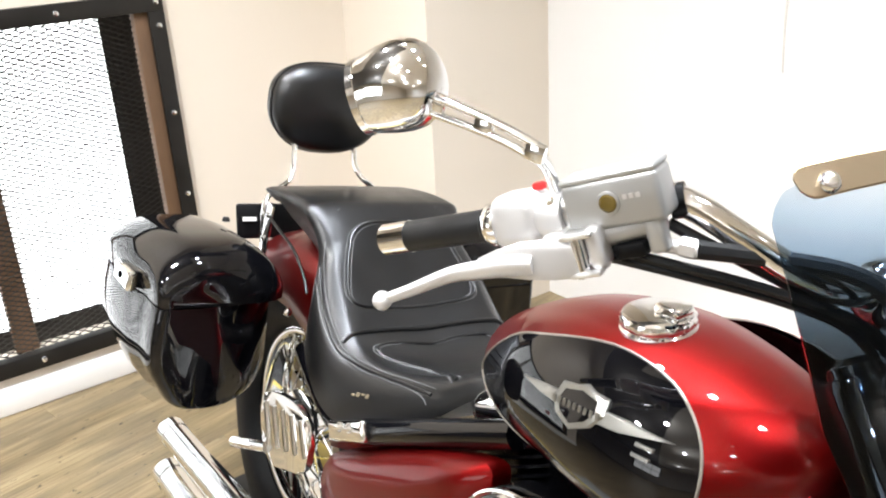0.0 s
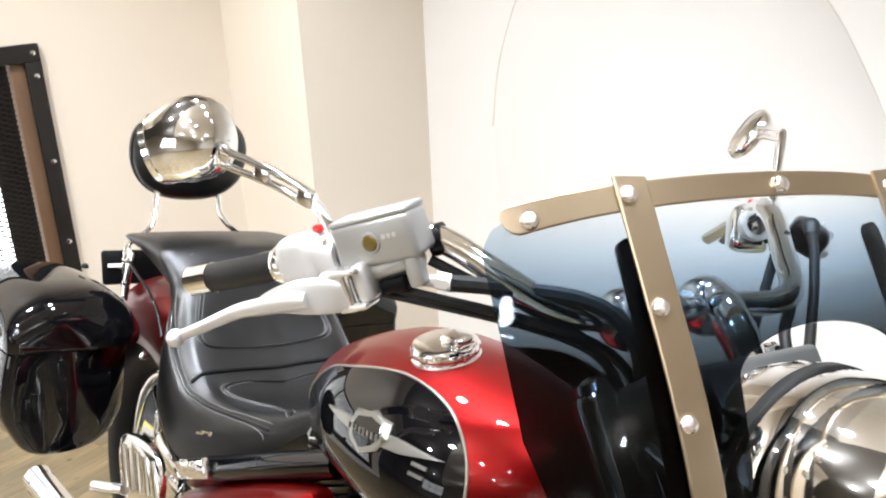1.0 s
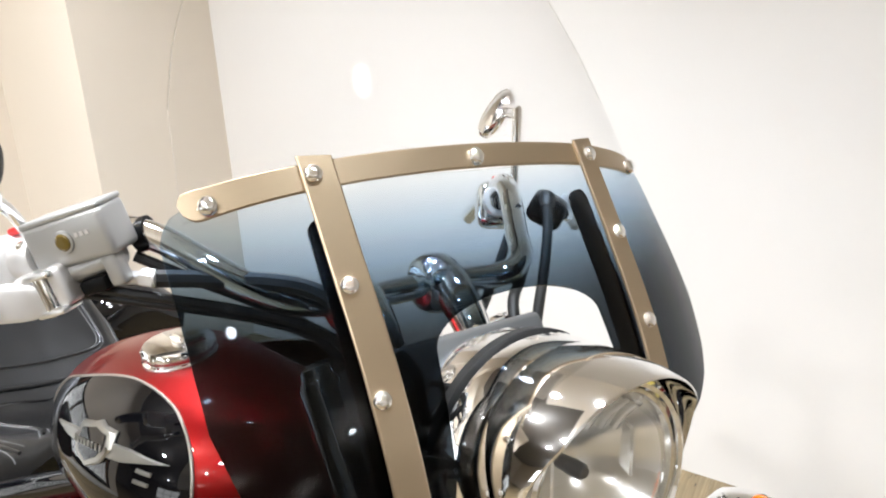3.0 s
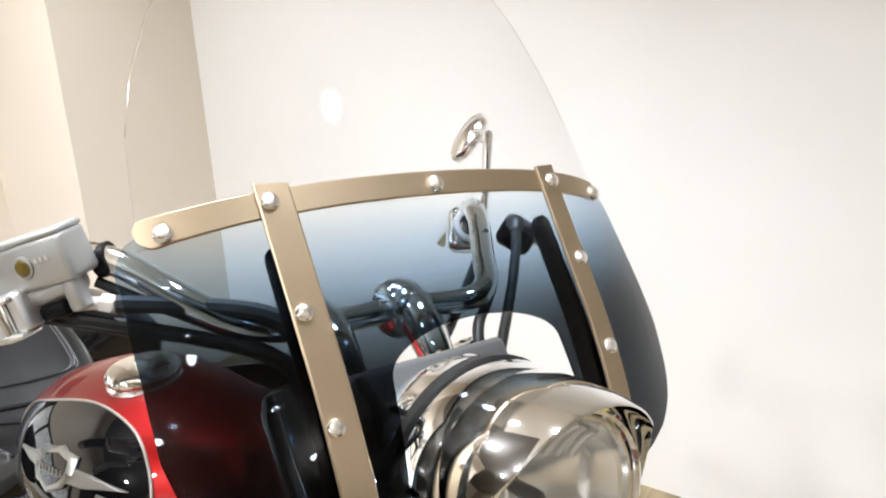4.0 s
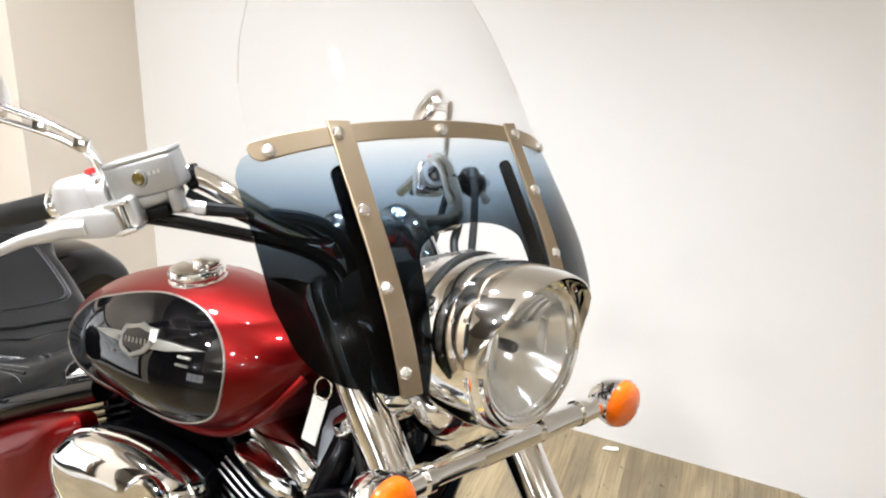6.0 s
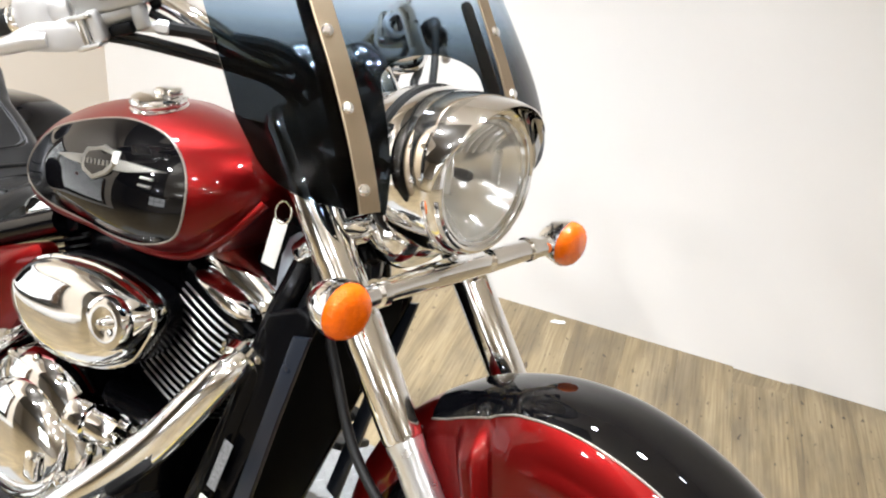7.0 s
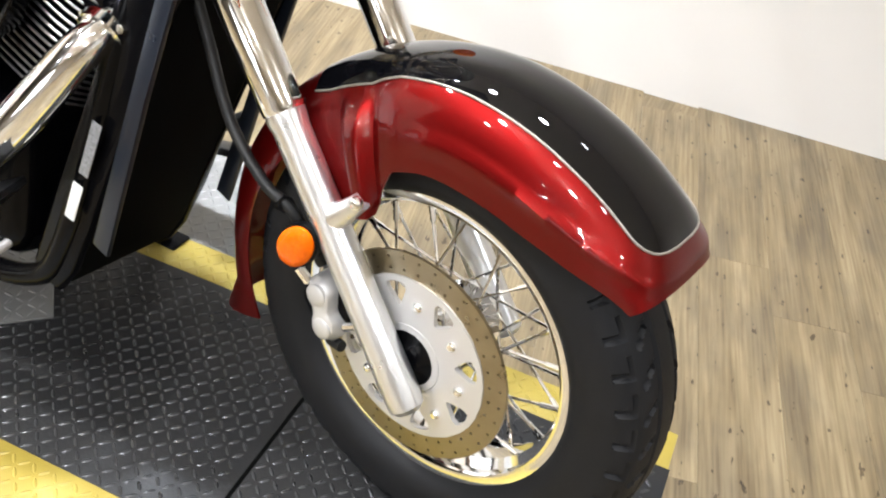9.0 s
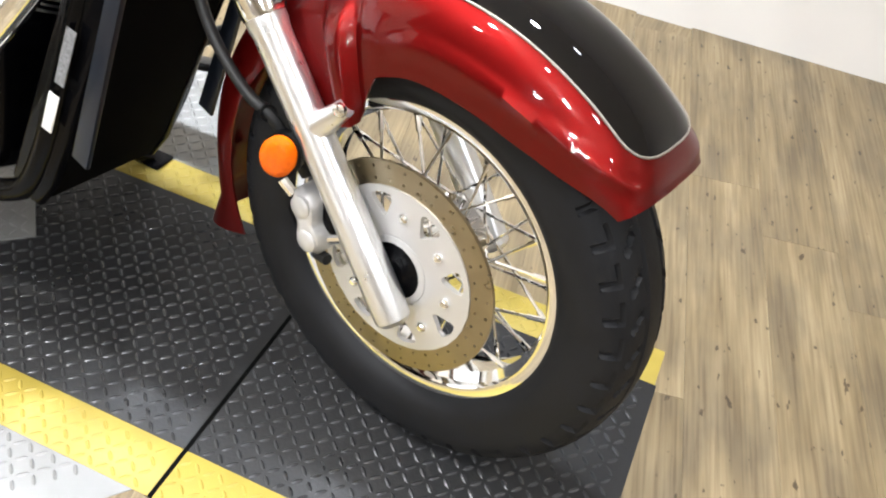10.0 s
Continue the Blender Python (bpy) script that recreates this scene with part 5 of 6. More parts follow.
for dh in (-0.005, 0.005):
    on_tank([(-0.632, 0.822 + dh), (-0.612, 0.820 + dh), (-0.612, 0.8165 + dh), (-0.632, 0.8185 + dh)], 0.002, 0.004, "feather", BADGE, badge)
bm = bmesh.new()
for i in range(9):
    x = -0.740 + i * 0.0078
    p = tank_side(x, 0.8375 + 0.13 * (x + 0.705), 0.0088)
    rbox(0.0040, 0.0012, 0.0072, 0, m=Matrix.Translation(p), bm=bm)
part("lettering_bar", bm, BADGE, badge, m=MB)
# filler cap on the tank's right
CAPM = MB @ Matrix.Translation((-0.716, -0.126, 0.919)) @ pose(0, 0, 0, 14, -4, 0)
cap = part("filler_cap", lathe([(0, 0.012), (0.032, 0.0115), (0.0375, 0.0095), (0.0395, 0.006), (0.0395, -0.002), (0.0385, -0.004), (0.041, -0.006), (0.042, -0.016), (0, -0.018)], 48), CHROME, tank, "chrome filler cap", m=CAPM)
part("lock_cover", rbox(0.034, 0.028, 0.013, 0.005, 3, m=Matrix.Translation((0.018, 0.004, 0.016))), CHROME, cap, m=CAPM)
for q in range(14):
    a = 2 * math.pi * q / 14
    part("grip_rib", rbox(0.005, 0.010, 0.008, 0.002, 2, m=pose(0, 0, 0, 0, 0, math.degrees(a)) @ Matrix.Translation((0.0385, 0, 0.002))), CHROME, cap, m=CAPM)
# instrument console along the tank's crown
con = part("console", loft([[(x, TC + 0.052 + w * math.cos(a), h + z * math.sin(a)) for a in np.linspace(0, 2 * math.pi, 28, endpoint=False)] for x, w, h, z in ((-0.98, 0.012, 0.772, 0.010), (-0.90, 0.022, 0.824, 0.013), (-0.80, 0.030, 0.857, 0.016), (-0.70, 0.036, 0.871, 0.018), (-0.62, 0.036, 0.864, 0.018), (-0.56, 0.022, 0.850, 0.012))]), CHROME, tank, "chrome instrument console", m=MB)
part("speedometer", lathe([(0, 0.03), (0.038, 0.03), (0.044, 0.026), (0.046, 0.0), (0, 0)], 40), CHROME, con, "chrome speedometer ring", m=MB @ Matrix.Translation((-0.64, TC + 0.07, 0.835)) @ pose(0, 0, 0, 0, -14))
part("dial", lathe([(0, 0.031), (0.036, 0.0305)], 40), PLASTIC, con, "dark dial", m=MB @ Matrix.Translation((-0.64, TC + 0.07, 0.835)) @ pose(0, 0, 0, 0, -14))

# seat: rider's bucket and passenger pad in one cover
QX = [-1.72, -1.70, -1.64, -1.56, -1.50, -1.46, -1.42, -1.36, -1.30, -1.24, -1.16, -1.08, -1.02, -0.98]
QW = [0.12, 0.150, 0.158, 0.158, 0.160, 0.168, 0.180, 0.192, 0.196, 0.190, 0.168, 0.138, 0.112, 0.09]
QT = [0.79, 0.818, 0.832, 0.840, 0.838, 0.824, 0.790, 0.725, 0.678, 0.662, 0.670, 0.700, 0.730, 0.735]
QB = [0.77, 0.765, 0.755, 0.735, 0.70, 0.665, 0.625, 0.58, 0.552, 0.547, 0.582, 0.625, 0.68, 0.70]


# section of the passenger pad: an overhanging edge under a flat top
PAD_V, PAD_Y, PAD_Z = [0, 0.30, 0.50, 0.56, 0.61, 0.68, 0.82, 1.0], [0, 0.55, 0.90, 0.97, 1.0, 0.97, 0.78, 0.62], [1.03, 1.02, 1.0, 0.975, 0.92, 0.82, 0.45, 0.0]


def seat_ring(x, off=0.0):
    w, t, b = curve(x, QX, QW) + off, curve(x, QX, QT) + off, curve(x, QX, QB)
    dish = 0.026 * min(1, max(0, (x + 1.50) / 0.1)) * min(1, max(0, (-1.0 - x) / 0.12)) + 0.004
    ring = []
    n = 72
    for a in np.linspace(0, math.pi, n):
        c, s = -math.cos(a), math.sin(a)
        flare = 0.32 * min(1, max(0, (-1.40 - x) / 0.12))
        y = w * math.copysign(abs(c) ** 0.72, c) * (1 - flare * (1 - s) ** 1.2)
        edge = abs(y) / w
        z = b + (t - b) * s ** 0.55 - dish * max(0.0, 1 - (edge / 0.75) ** 2) * 0.8 + 0.016 * edge ** 3 * s * min(1, max(0, (x + 1.50) / 0.1)) * min(1, max(0, (-1.05 - x) / 0.1))
        z -= 0.0055 * math.exp(-((edge - interp(x, (-1.485, -1.462, -1.417, -1.367, -1.305, -1.265, -1.198, -1.123, -1.06), (0.66, 0.83, 0.89, 0.90, 0.88, 0.84, 0.83, 0.90, 0.98))) / 0.026) ** 2) * min(1, max(0, (x + 1.52) / 0.06)) * min(1, max(0, (-0.99 - x) / 0.06))
        k = min(1.0, max(0.0, (-1.435 - x) / 0.06))
        if k > 0:
            v = abs(2 * a / math.pi - 1)
            py = math.copysign(w * interp(v, PAD_V, PAD_Y), c)
            pz = b + (t - b) * interp(v, PAD_V, PAD_Z)
            y, z = y + (py - y) * k, z + (pz - z) * k
        ring.append((x, y, z))
    ring += [(x, w * (0.8 - 0.3 * min(1.0, max(0.0, (-1.435 - x) / 0.06))), b - 0.004), (x, 0, b - 0.005), (x, -w * (0.8 - 0.3 * min(1.0, max(0.0, (-1.435 - x) / 0.06))), b - 0.004)]
    return ring


seat = part("seat", loft([seat_ring(x) for x in np.linspace(-1.72, -0.9801, 120)]), LEATHER, bike, "black leather bucket seat with stitched panels and passenger pad", m=MB, sharp=60)


def seat_top(x, y, off=0.002):
    """Point on the seat's cover."""
    ring = seat_ring(x)[:72]
    ys = [p[1] for p in ring]
    return Vector((x, y, float(np.interp(y, ys, [p[2] for p in ring])) + off))


def seam(pts, r=0.0022, name="seam", mat=LEATHER):
    path = smooth_path([(a, b, 0) for a, b in pts], 8)
    part(name, tube([seat_top(p.x, p.y, 0.0012) for p in path], r, 8, k=1), mat, seat, m=MB)
    for side in (-1, 1):
        part("stitching", tube([seat_top(p.x + 0.3 * side * 0.006, p.y + side * 0.0055, 0.0004) for p in path], 0.0008, 5, k=1), STITCH, seat, m=MB)


BX = [-1.485, -1.462, -1.417, -1.367, -1.305, -1.265, -1.198, -1.123, -1.085]
BE = [0.66, 0.83, 0.89, 0.90, 0.88, 0.84, 0.83, 0.90, 0.96]
seam([(-1.305, -0.165), (-1.309, -0.138), (-1.315, -0.057), (-1.315, 0.0), (-1.315, 0.057), (-1.309, 0.138), (-1.305, 0.165)], 0.0042)
for s in (-1, 1):
    seam([(-1.455, 0.0), (-1.455, s * 0.05), (-1.445, s * 0.088), (-1.424, s * 0.106), (-1.385, s * 0.124), (-1.362, s * 0.128), (-1.350, s * 0.110), (-1.348, s * 0.06), (-1.348, 0.0)], 0.003)
    seam([(x, s * e * curve(x, QX, QW)) for x, e in zip(BX, BE)], 0.003)
    seam([(-1.284, 0.0), (-1.290, s * 0.058), (-1.282, s * 0.108), (-1.262, s * 0.120), (-1.231, s * 0.102), (-1.185, s * 0.066), (-1.14, s * 0.070), (-1.10, s * 0.095), (-1.06, s * 0.112)], 0.0025)
bm = bmesh.new()
for k in range(4):
    rbox(0.0085, 0.0012, 0.004 + 0.003 * (k % 2), 0.0005, 1, m=Matrix.Translation((-0.0165 + 0.011 * k, 0, 0.001 * (k % 3))) @ pose(0, 0, 0, 0, 8), bm=bm)
part("label_bar", bm, material("gold_label", (0.10, 0.078, 0.045), 0.5), seat, "dull gold label", m=MB @ Matrix.Translation((-1.203, -0.1815, 0.612)) @ pose(0, 0, 0, -30, -18, 12))
for s in (-1, 1):
    edge = [seat_top(x, s * curve(x, QX, QW) * 0.93, 0.001) for x in np.linspace(-1.705, -1.475, 24)]
    part("pad_welt", tube(edge, 0.0028, 8, k=1), LEATHER, seat, m=MB)

# passenger backrest
def pad_ring(x, f):
    pts = []
    for q in np.linspace(0, 2 * math.pi, 40, endpoint=False):
        c, s = math.cos(q), math.sin(q)
        y = 0.124 * math.copysign(abs(c) ** 0.7, c)
        z = 0.082 * math.copysign(abs(s) ** 0.8, s)
        z -= 0.016 * (1 - (y / 0.124) ** 2) * (s < 0)
        pts.append((x - 0.02 * f - 0.028 * z, y * f + 0.004, 0.974 + z * f))
    return pts


pad = part("backrest", loft([pad_ring(x, f) for x, f in ((-1.80, 0.8), (-1.797, 0.9), (-1.79, 0.97), (-1.775, 1.0), (-1.755, 1.0), (-1.742, 0.96), (-1.733, 0.86), (-1.729, 0.66), (-1.727, 0.35), (-1.7265, 0.05))]), LEATHER, bike, "black leather passenger backrest on chrome posts", m=MB, sharp=60)
part("pad_piping", tube([(p[0] + 0.001, p[1] * 1.003, 0.972 + (p[2] - 0.972) * 1.003) for p in pad_ring(-1.762, 1.0)] + [pad_ring(-1.762, 1.0)[0]], 0.003, 6, k=1, end=False), LEATHER, pad, m=MB)
for s in (-1, 1):
    part("backrest_post", tube([(-1.775, s * 0.066, 0.93), (-1.765, s * 0.068, 0.885), (-1.758, s * 0.07, 0.855), (-1.745, s * 0.078, 0.835), (-1.735, s * 0.09, 0.822), (-1.735, s * 0.12, 0.80), (-1.73, s * 0.136, 0.775), (-1.72, s * 0.138, 0.70)], 0.0062, 10, flat=0.7), CHROME, pad, "chrome backrest post", m=MB)
    part("side_bracket", rbox(0.028, 0.006, 0.11, 0.003, 2, m=Matrix.Translation((-1.70, s * 0.14, 0.735)) @ pose(0, 0, 0, 0, 12)), CHROME, pad, "chrome side bracket", m=MB)
    for i in range(2):
        part("bracket_bolt", bolt_bm(0.006, 0.004), CHROME, pad, m=MB @ Matrix.Translation((-1.693 - i * 0.012, s * 0.144, 0.765 - i * 0.05)) @ (RIGHT if s < 0 else SIDE))

# rear wheel, fender, tail
RW = MB @ Matrix.Translation((-1.640, 0, 0.327))
wheel(RW, "rear_wheel", "black rear tyre on a chrome spoked wheel", 0.327, 0.17, 0.205, 0.055, spokes=32, hub_r=0.05)
rings = []
for a in np.linspace(20, 168, 50):
    ring = []
    for q in np.linspace(0, math.pi, 25):
        c, s = -math.cos(q), math.sin(q)
        y = 0.118 * math.copysign(abs(c) ** 0.6, c)
        r = 0.27 + (0.405 - 0.27) * s ** 0.7
        ring.append((-1.640 + r * math.cos(radians(a)), y, 0.327 + r * math.sin(radians(a))))
    rings.append(ring)
rf = part("rear_fender", loft(rings, caps=False, closed=False), RED, bike, "red rear fender", m=MB)
sol = rf.modifiers.new("thick", "SOLIDIFY")
sol.thickness = 0.004
part("tail_plate", rbox(0.012, 0.19, 0.075, 0.006, 2, m=Matrix.Translation((-1.86, -0.045, 0.705)) @ pose(0, 0, 0, 0, -20)), PLASTIC, bike, "dark plate bracket behind the seat", m=MB)
bm = bmesh.new()
rbox(0.002, 0.03, 0.008, 0, m=Matrix.Translation((-1.851, -0.115, 0.712)) @ pose(0, 0, 0, 0, -20), bm=bm)
part("plate_lettering_bar", bm, WHITEPAPER, bike, m=MB)

# saddlebags
def round_poly(pts, r, k=5):
    """A closed outline with its corners rounded by r (one for each corner)."""
    out = []
    n = len(pts)
    for i in range(n):
        a, b, c = (Vector((*pts[(i + d) % n], 0)) for d in (-1, 0, 1))
        u, v = (a - b), (c - b)
        ri = min(r[i], 0.45 * u.length, 0.45 * v.length)
        p, q = b + u.normalized() * ri, b + v.normalized() * ri
        for j in range(k):
            t = j / (k - 1)
            w = p * (1 - t) ** 2 + b * 2 * t * (1 - t) + q * t * t
            out.append((w.x, w.y))
    return out


def saddlebag(sgn):
    def body_ring(x, inset=0.0, out=0.405, low=0.462, seam=0.655, inner=0.172):
        o = out - inset
        pts = [(o, seam), (o + 0.007, 0.60), (o + 0.008, 0.545), (o - 0.036, low + inset * 0.6), (inner + 0.03, low - 0.004 + inset * 0.6), (inner + inset * 0.3, low + 0.05), (inner + inset * 0.3, seam)]
        return [(x, -sgn * s, h) for s, h in round_poly(pts, (0.001, 0.03, 0.03, 0.03, 0.03, 0.03, 0.001))]

    def lid_ring(x, inset=0.0, out=0.405, top=0.755, seam=0.657, inner=0.165, drop=0.0):
        o = out - inset
        pts = [(o, seam), (o + 0.001, seam + (top - seam) * 0.45), (o - 0.014, top - 0.022 - drop), (o - 0.06, top - drop * 0.5), (inner + 0.075, top - drop * 0.5), (inner + 0.02, top - 0.03 - drop), (inner + inset * 0.3, seam + 0.02), (inner + inset * 0.3, seam)]
        return [(x, -sgn * s, h) for s, h in round_poly(pts, (0.001, 0.03, 0.014, 0.04, 0.05, 0.04, 0.02, 0.001))]

    front = [(-1.5035, 0.022, 0.300), (-1.503, 0.016, 0.288), (-1.505, 0.010, 0.270), (-1.510, 0.005, 0.250), (-1.519, 0.002, 0.228), (-1.532, 0.0, 0.208), (-1.55, 0.0, 0.190), (-1.58, 0.0, 0.178)]
    body = part("saddlebag", loft([body_ring(x, i, inner=n) for x, i, n in front] + [body_ring(x, 0, o, lo, 0.655 - d) for x, o, lo, d in ((-1.62, 0.413, 0.458, 0.002), (-1.72, 0.417, 0.456, 0.005), (-1.82, 0.408, 0.460, 0.010), (-1.88, 0.392, 0.466, 0.013))] + [body_ring(-1.93, 0.0, 0.368, 0.476, 0.639), body_ring(-1.955, 0.02, 0.365, 0.485, 0.638)]), BLACK, bike, "gloss black hard saddlebag with lid and latch", m=MB, sharp=30)
    lid = part("lid", loft([lid_ring(x, i, 0.405, tp, 0.6575, n, dr) for x, i, tp, n, dr in ((-1.503, 0.026, 0.690, 0.250, 0.0), (-1.5015, 0.020, 0.700, 0.235, 0.002), (-1.503, 0.013, 0.716, 0.215, 0.004), (-1.508, 0.007, 0.730, 0.195, 0.006), (-1.520, 0.002, 0.743, 0.178, 0.008), (-1.540, 0.0, 0.752, 0.168, 0.008), (-1.58, 0.0, 0.758, 0.165, 0.008))] + [lid_ring(x, 0.0, o, tp, 0.6575 - d, drop=0.008) for x, o, tp, d in ((-1.62, 0.413, 0.758, 0.002), (-1.72, 0.417, 0.752, 0.005), (-1.82, 0.408, 0.737, 0.010), (-1.88, 0.392, 0.720, 0.013))] + [lid_ring(-1.93, 0.0, 0.368, 0.700, 0.6415, drop=0.006), lid_ring(-1.957, 0.02, 0.365, 0.680, 0.6405)]), BLACK, body, "gloss black lid", m=MB, sharp=34)
    part("front_bolt", bolt_bm(0.008, 0.006), CHROME, body, m=MB @ Matrix.Translation((-1.492, -sgn * 0.178, 0.640)) @ pose(0, 0, 0, 0, 90))
    for xx in (-1.645,):
        lt = part("latch", rbox(0.085, 0.020, 0.036, 0.006, 3, m=Matrix.Translation((xx, -sgn * 0.421, 0.674 + 0.05 * (xx + 1.62))) @ pose(0, 0, 0, -sgn * 4)), CHROME, body, "chrome latch", m=MB)
        # black disc paints the shade inside the keyhole
        part("keyhole_shade", lathe([(0, 0.002), (0.006, 0.002), (0.007, 0), (0, 0)], 12), HOLE, lt, m=MB @ Matrix.Translation((xx, -sgn * 0.4315, 0.674)) @ (RIGHT if sgn > 0 else SIDE))
    part("hinge_knob", lathe([(0, 0.008), (0.006, 0.007), (0.008, 0), (0, 0)], 12), RUBBER, body, m=MB @ Matrix.Translation((-1.70, -sgn * 0.225, 0.752)))
    return body


saddlebag(1)
saddlebag(-1)

# exhausts on the right
def slash_muffler(p0, p1, r, name, label):
    d = (Vector(p1) - Vector(p0)).normalized()
    b = tube([p0, Vector(p0) + d * 0.06, Vector(p1) - d * 0.12, p1], [r * 0.7, r, r, r * 0.97], 28)
    ob = part(name, b, CHROME, bike, label, m=MB)
    # solid black plug, the bore's shade given as colour
    inner = tube([Vector(p1) - d * 0.03, Vector(p1) + d * 0.0015], r * 0.86, 24)
    part("tip_bore_shade", inner, HOLE, ob, m=MB)
    part("tip_ring", tube([Vector(p1) - d * 0.035, Vector(p1) + d * 0.001], [r * 1.04, r * 1.04], 28), CHROME, ob, m=MB)
    return ob


slash_muffler((-1.02, -0.235, 0.30), (-1.872, -0.245, 0.225), 0.030, "upper_muffler", "chrome upper muffler")
slash_muffler((-1.02, -0.245, 0.185), (-1.86, -0.25, 0.130), 0.032, "lower_muffler", "chrome lower muffler")
pipe = part("front_header", tube([(-0.490, -0.115, 0.622), (-0.482, -0.145, 0.612), (-0.497, -0.172, 0.580), (-0.53, -0.195, 0.52), (-0.575, -0.215, 0.452), (-0.65, -0.235, 0.368), (-0.74, -0.245, 0.285), (-0.84, -0.25, 0.222), (-1.02, -0.248, 0.185)], [0.02, 0.022, 0.026, 0.028, 0.029, 0.029, 0.029, 0.030, 0.031], 20, k=8), CHROME, bike, "chrome front exhaust header", m=MB)
part("flange", tube([(-0.4835, -0.138, 0.616), (-0.4825, -0.150, 0.608)], 0.031, 24), CHROME, pipe, "chrome header collar", m=MB)
part("flange_plate", rbox(0.075, 0.010, 0.028, 0.004, 2, m=Matrix.Translation((-0.483, -0.134, 0.62)) @ pose(0, 0, 0, 30, 12, 0)), FRAMEBLACK, pipe, m=MB)
for dx in (-0.03, 0.03):
    part("flange_nut", lathe([(0, 0.010), (0.006, 0.010), (0.006, 0), (0, 0)], 6), CHROME, pipe, m=MB @ Matrix.Translation((-0.483 + dx, -0.138, 0.622)) @ RIGHT)
part("rear_header", tube([(-0.96, -0.12, 0.50), (-0.98, -0.2, 0.45), (-1.0, -0.235, 0.34), (-1.03, -0.24, 0.19)], 0.024, 16), CHROME, bike, "chrome rear exhaust header", m=MB)

# engine
part("crankcase", rbox(0.42, 0.30, 0.26, 0.05, 4, m=Matrix.Translation((-0.83, 0, 0.33))), FRAMEBLACK, bike, "black crankcase", m=MB)
def disc_outline(r, n=56):
    return [(-0.862 + r * math.cos(q), 0.335 + r * math.sin(q)) for q in np.linspace(0, 2 * math.pi, n, endpoint=False)]


engine = part("clutch_cover", dome(disc_outline(0.153), 0.034, 10, 3.0, back=0.05), CHROME, bike, "chrome clutch cover", m=MB @ Matrix.Translation((0, -0.160, 0)))
# dark disc paints the shade between the two covers
part("cover_gap_shade", dome(disc_outline(0.121), 0.036, 8, 6.0, back=0.02), HOLE, engine, m=MB @ Matrix.Translation((0, -0.162, 0)))
part("inner_cover", dome(disc_outline(0.114), 0.042, 12, 2.3, back=0.02), CHROME, engine, "chrome inner cover", m=MB @ Matrix.Translation((0, -0.182, 0)))
part("cover_lug", rbox(0.034, 0.03, 0.046, 0.008, 3, m=Matrix.Translation((-0.795, -0.212, 0.335))), CHROME, engine, m=MB)
part("cover_lug", rbox(0.03, 0.03, 0.03, 0.01, 3, m=Matrix.Translation((-0.752, -0.192, 0.318))), CHROME, engine, m=MB)
part("pump_cover", loft([[(x, -0.170 + r * math.cos(q), 0.425 + r * math.sin(q)) for q in np.linspace(0, 2 * math.pi, 32, endpoint=False)] for x, r in ((-0.76, 0.034), (-0.73, 0.036), (-0.722, 0.034), (-0.720, 0.029), (-0.69, 0.029), (-0.672, 0.028), (-0.666, 0.024))]), CHROME, engine, "chrome pump cover", m=MB)
for q in range(5):
    a = radians(72 * q + 20)
    part("cover_bolt", lathe([(0, 0.016), (0.006, 0.016), (0.0075, 0.013), (0.0075, 0), (0, 0)], 12), CHROME, engine, m=MB @ Matrix.Translation((-0.668, -0.170 + 0.02 * math.cos(a), 0.425 + 0.02 * math.sin(a))) @ pose(0, 0, 0, 0, 90))
for q in range(9):
    a = radians(-30 + q * 24)
    part("cover_bolt", bolt_bm(0.0075, 0.007), CHROME, engine, m=MB @ Matrix.Translation((-0.862 + 0.146 * math.cos(a), -0.176, 0.335 + 0.146 * math.sin(a))) @ RIGHT)


def cylinder(cx, cz, tilt, name, label, bright=True):
    c = MB @ Matrix.Translation((cx, 0, cz)) @ pose(0, 0, 0, 0, tilt)
    ob = part(name, tube([(0, 0, -0.10), (0, 0, 0.10)], 0.07, 24), FRAMEBLACK, bike, label, m=c)
    for i in range(15):
        z = -0.087 + i * 0.0123
        w = 0.145 + 0.02 * min(1, i / 4)
        h = w / 2
        half = [(-h, -0.118), (-h + 0.01, -0.1235), (0.0, -0.1235), (h - 0.05, -0.119), (h - 0.024, -0.106), (h - 0.008, -0.082), (h, -0.05)]
        rim = half + [(x, -y) for x, y in half[::-1]]
        b = loft([[(x, y, q) for x, y in rim] for q in (-0.0021, 0.0021)])
        part("fin", b, [FRAMEBLACK], ob, m=c @ Matrix.Translation((0, 0, z)))
        if not bright:
            continue
        edge = [(x, y - 0.0004, z) for x, y in half[2:]] + [(h + 0.0004, 0.06, z)]
        part("fin_edge", tube([(-w / 2 + 0.02, -0.1235, z)] + edge, 0.0019, 6, k=3), FINEDGE, ob, "bright machined fin edge", m=c)
    part("head_cover", rbox(0.16, 0.22, 0.07, 0.03, 4, m=Matrix.Translation((0, 0, 0.135))), CHROME, ob, "chrome rocker cover", m=c)
    part("head", rbox(0.165, 0.235, 0.03, 0.008, 2, m=Matrix.Translation((0, 0, 0.098))), FRAMEBLACK, ob, m=c)
    return ob


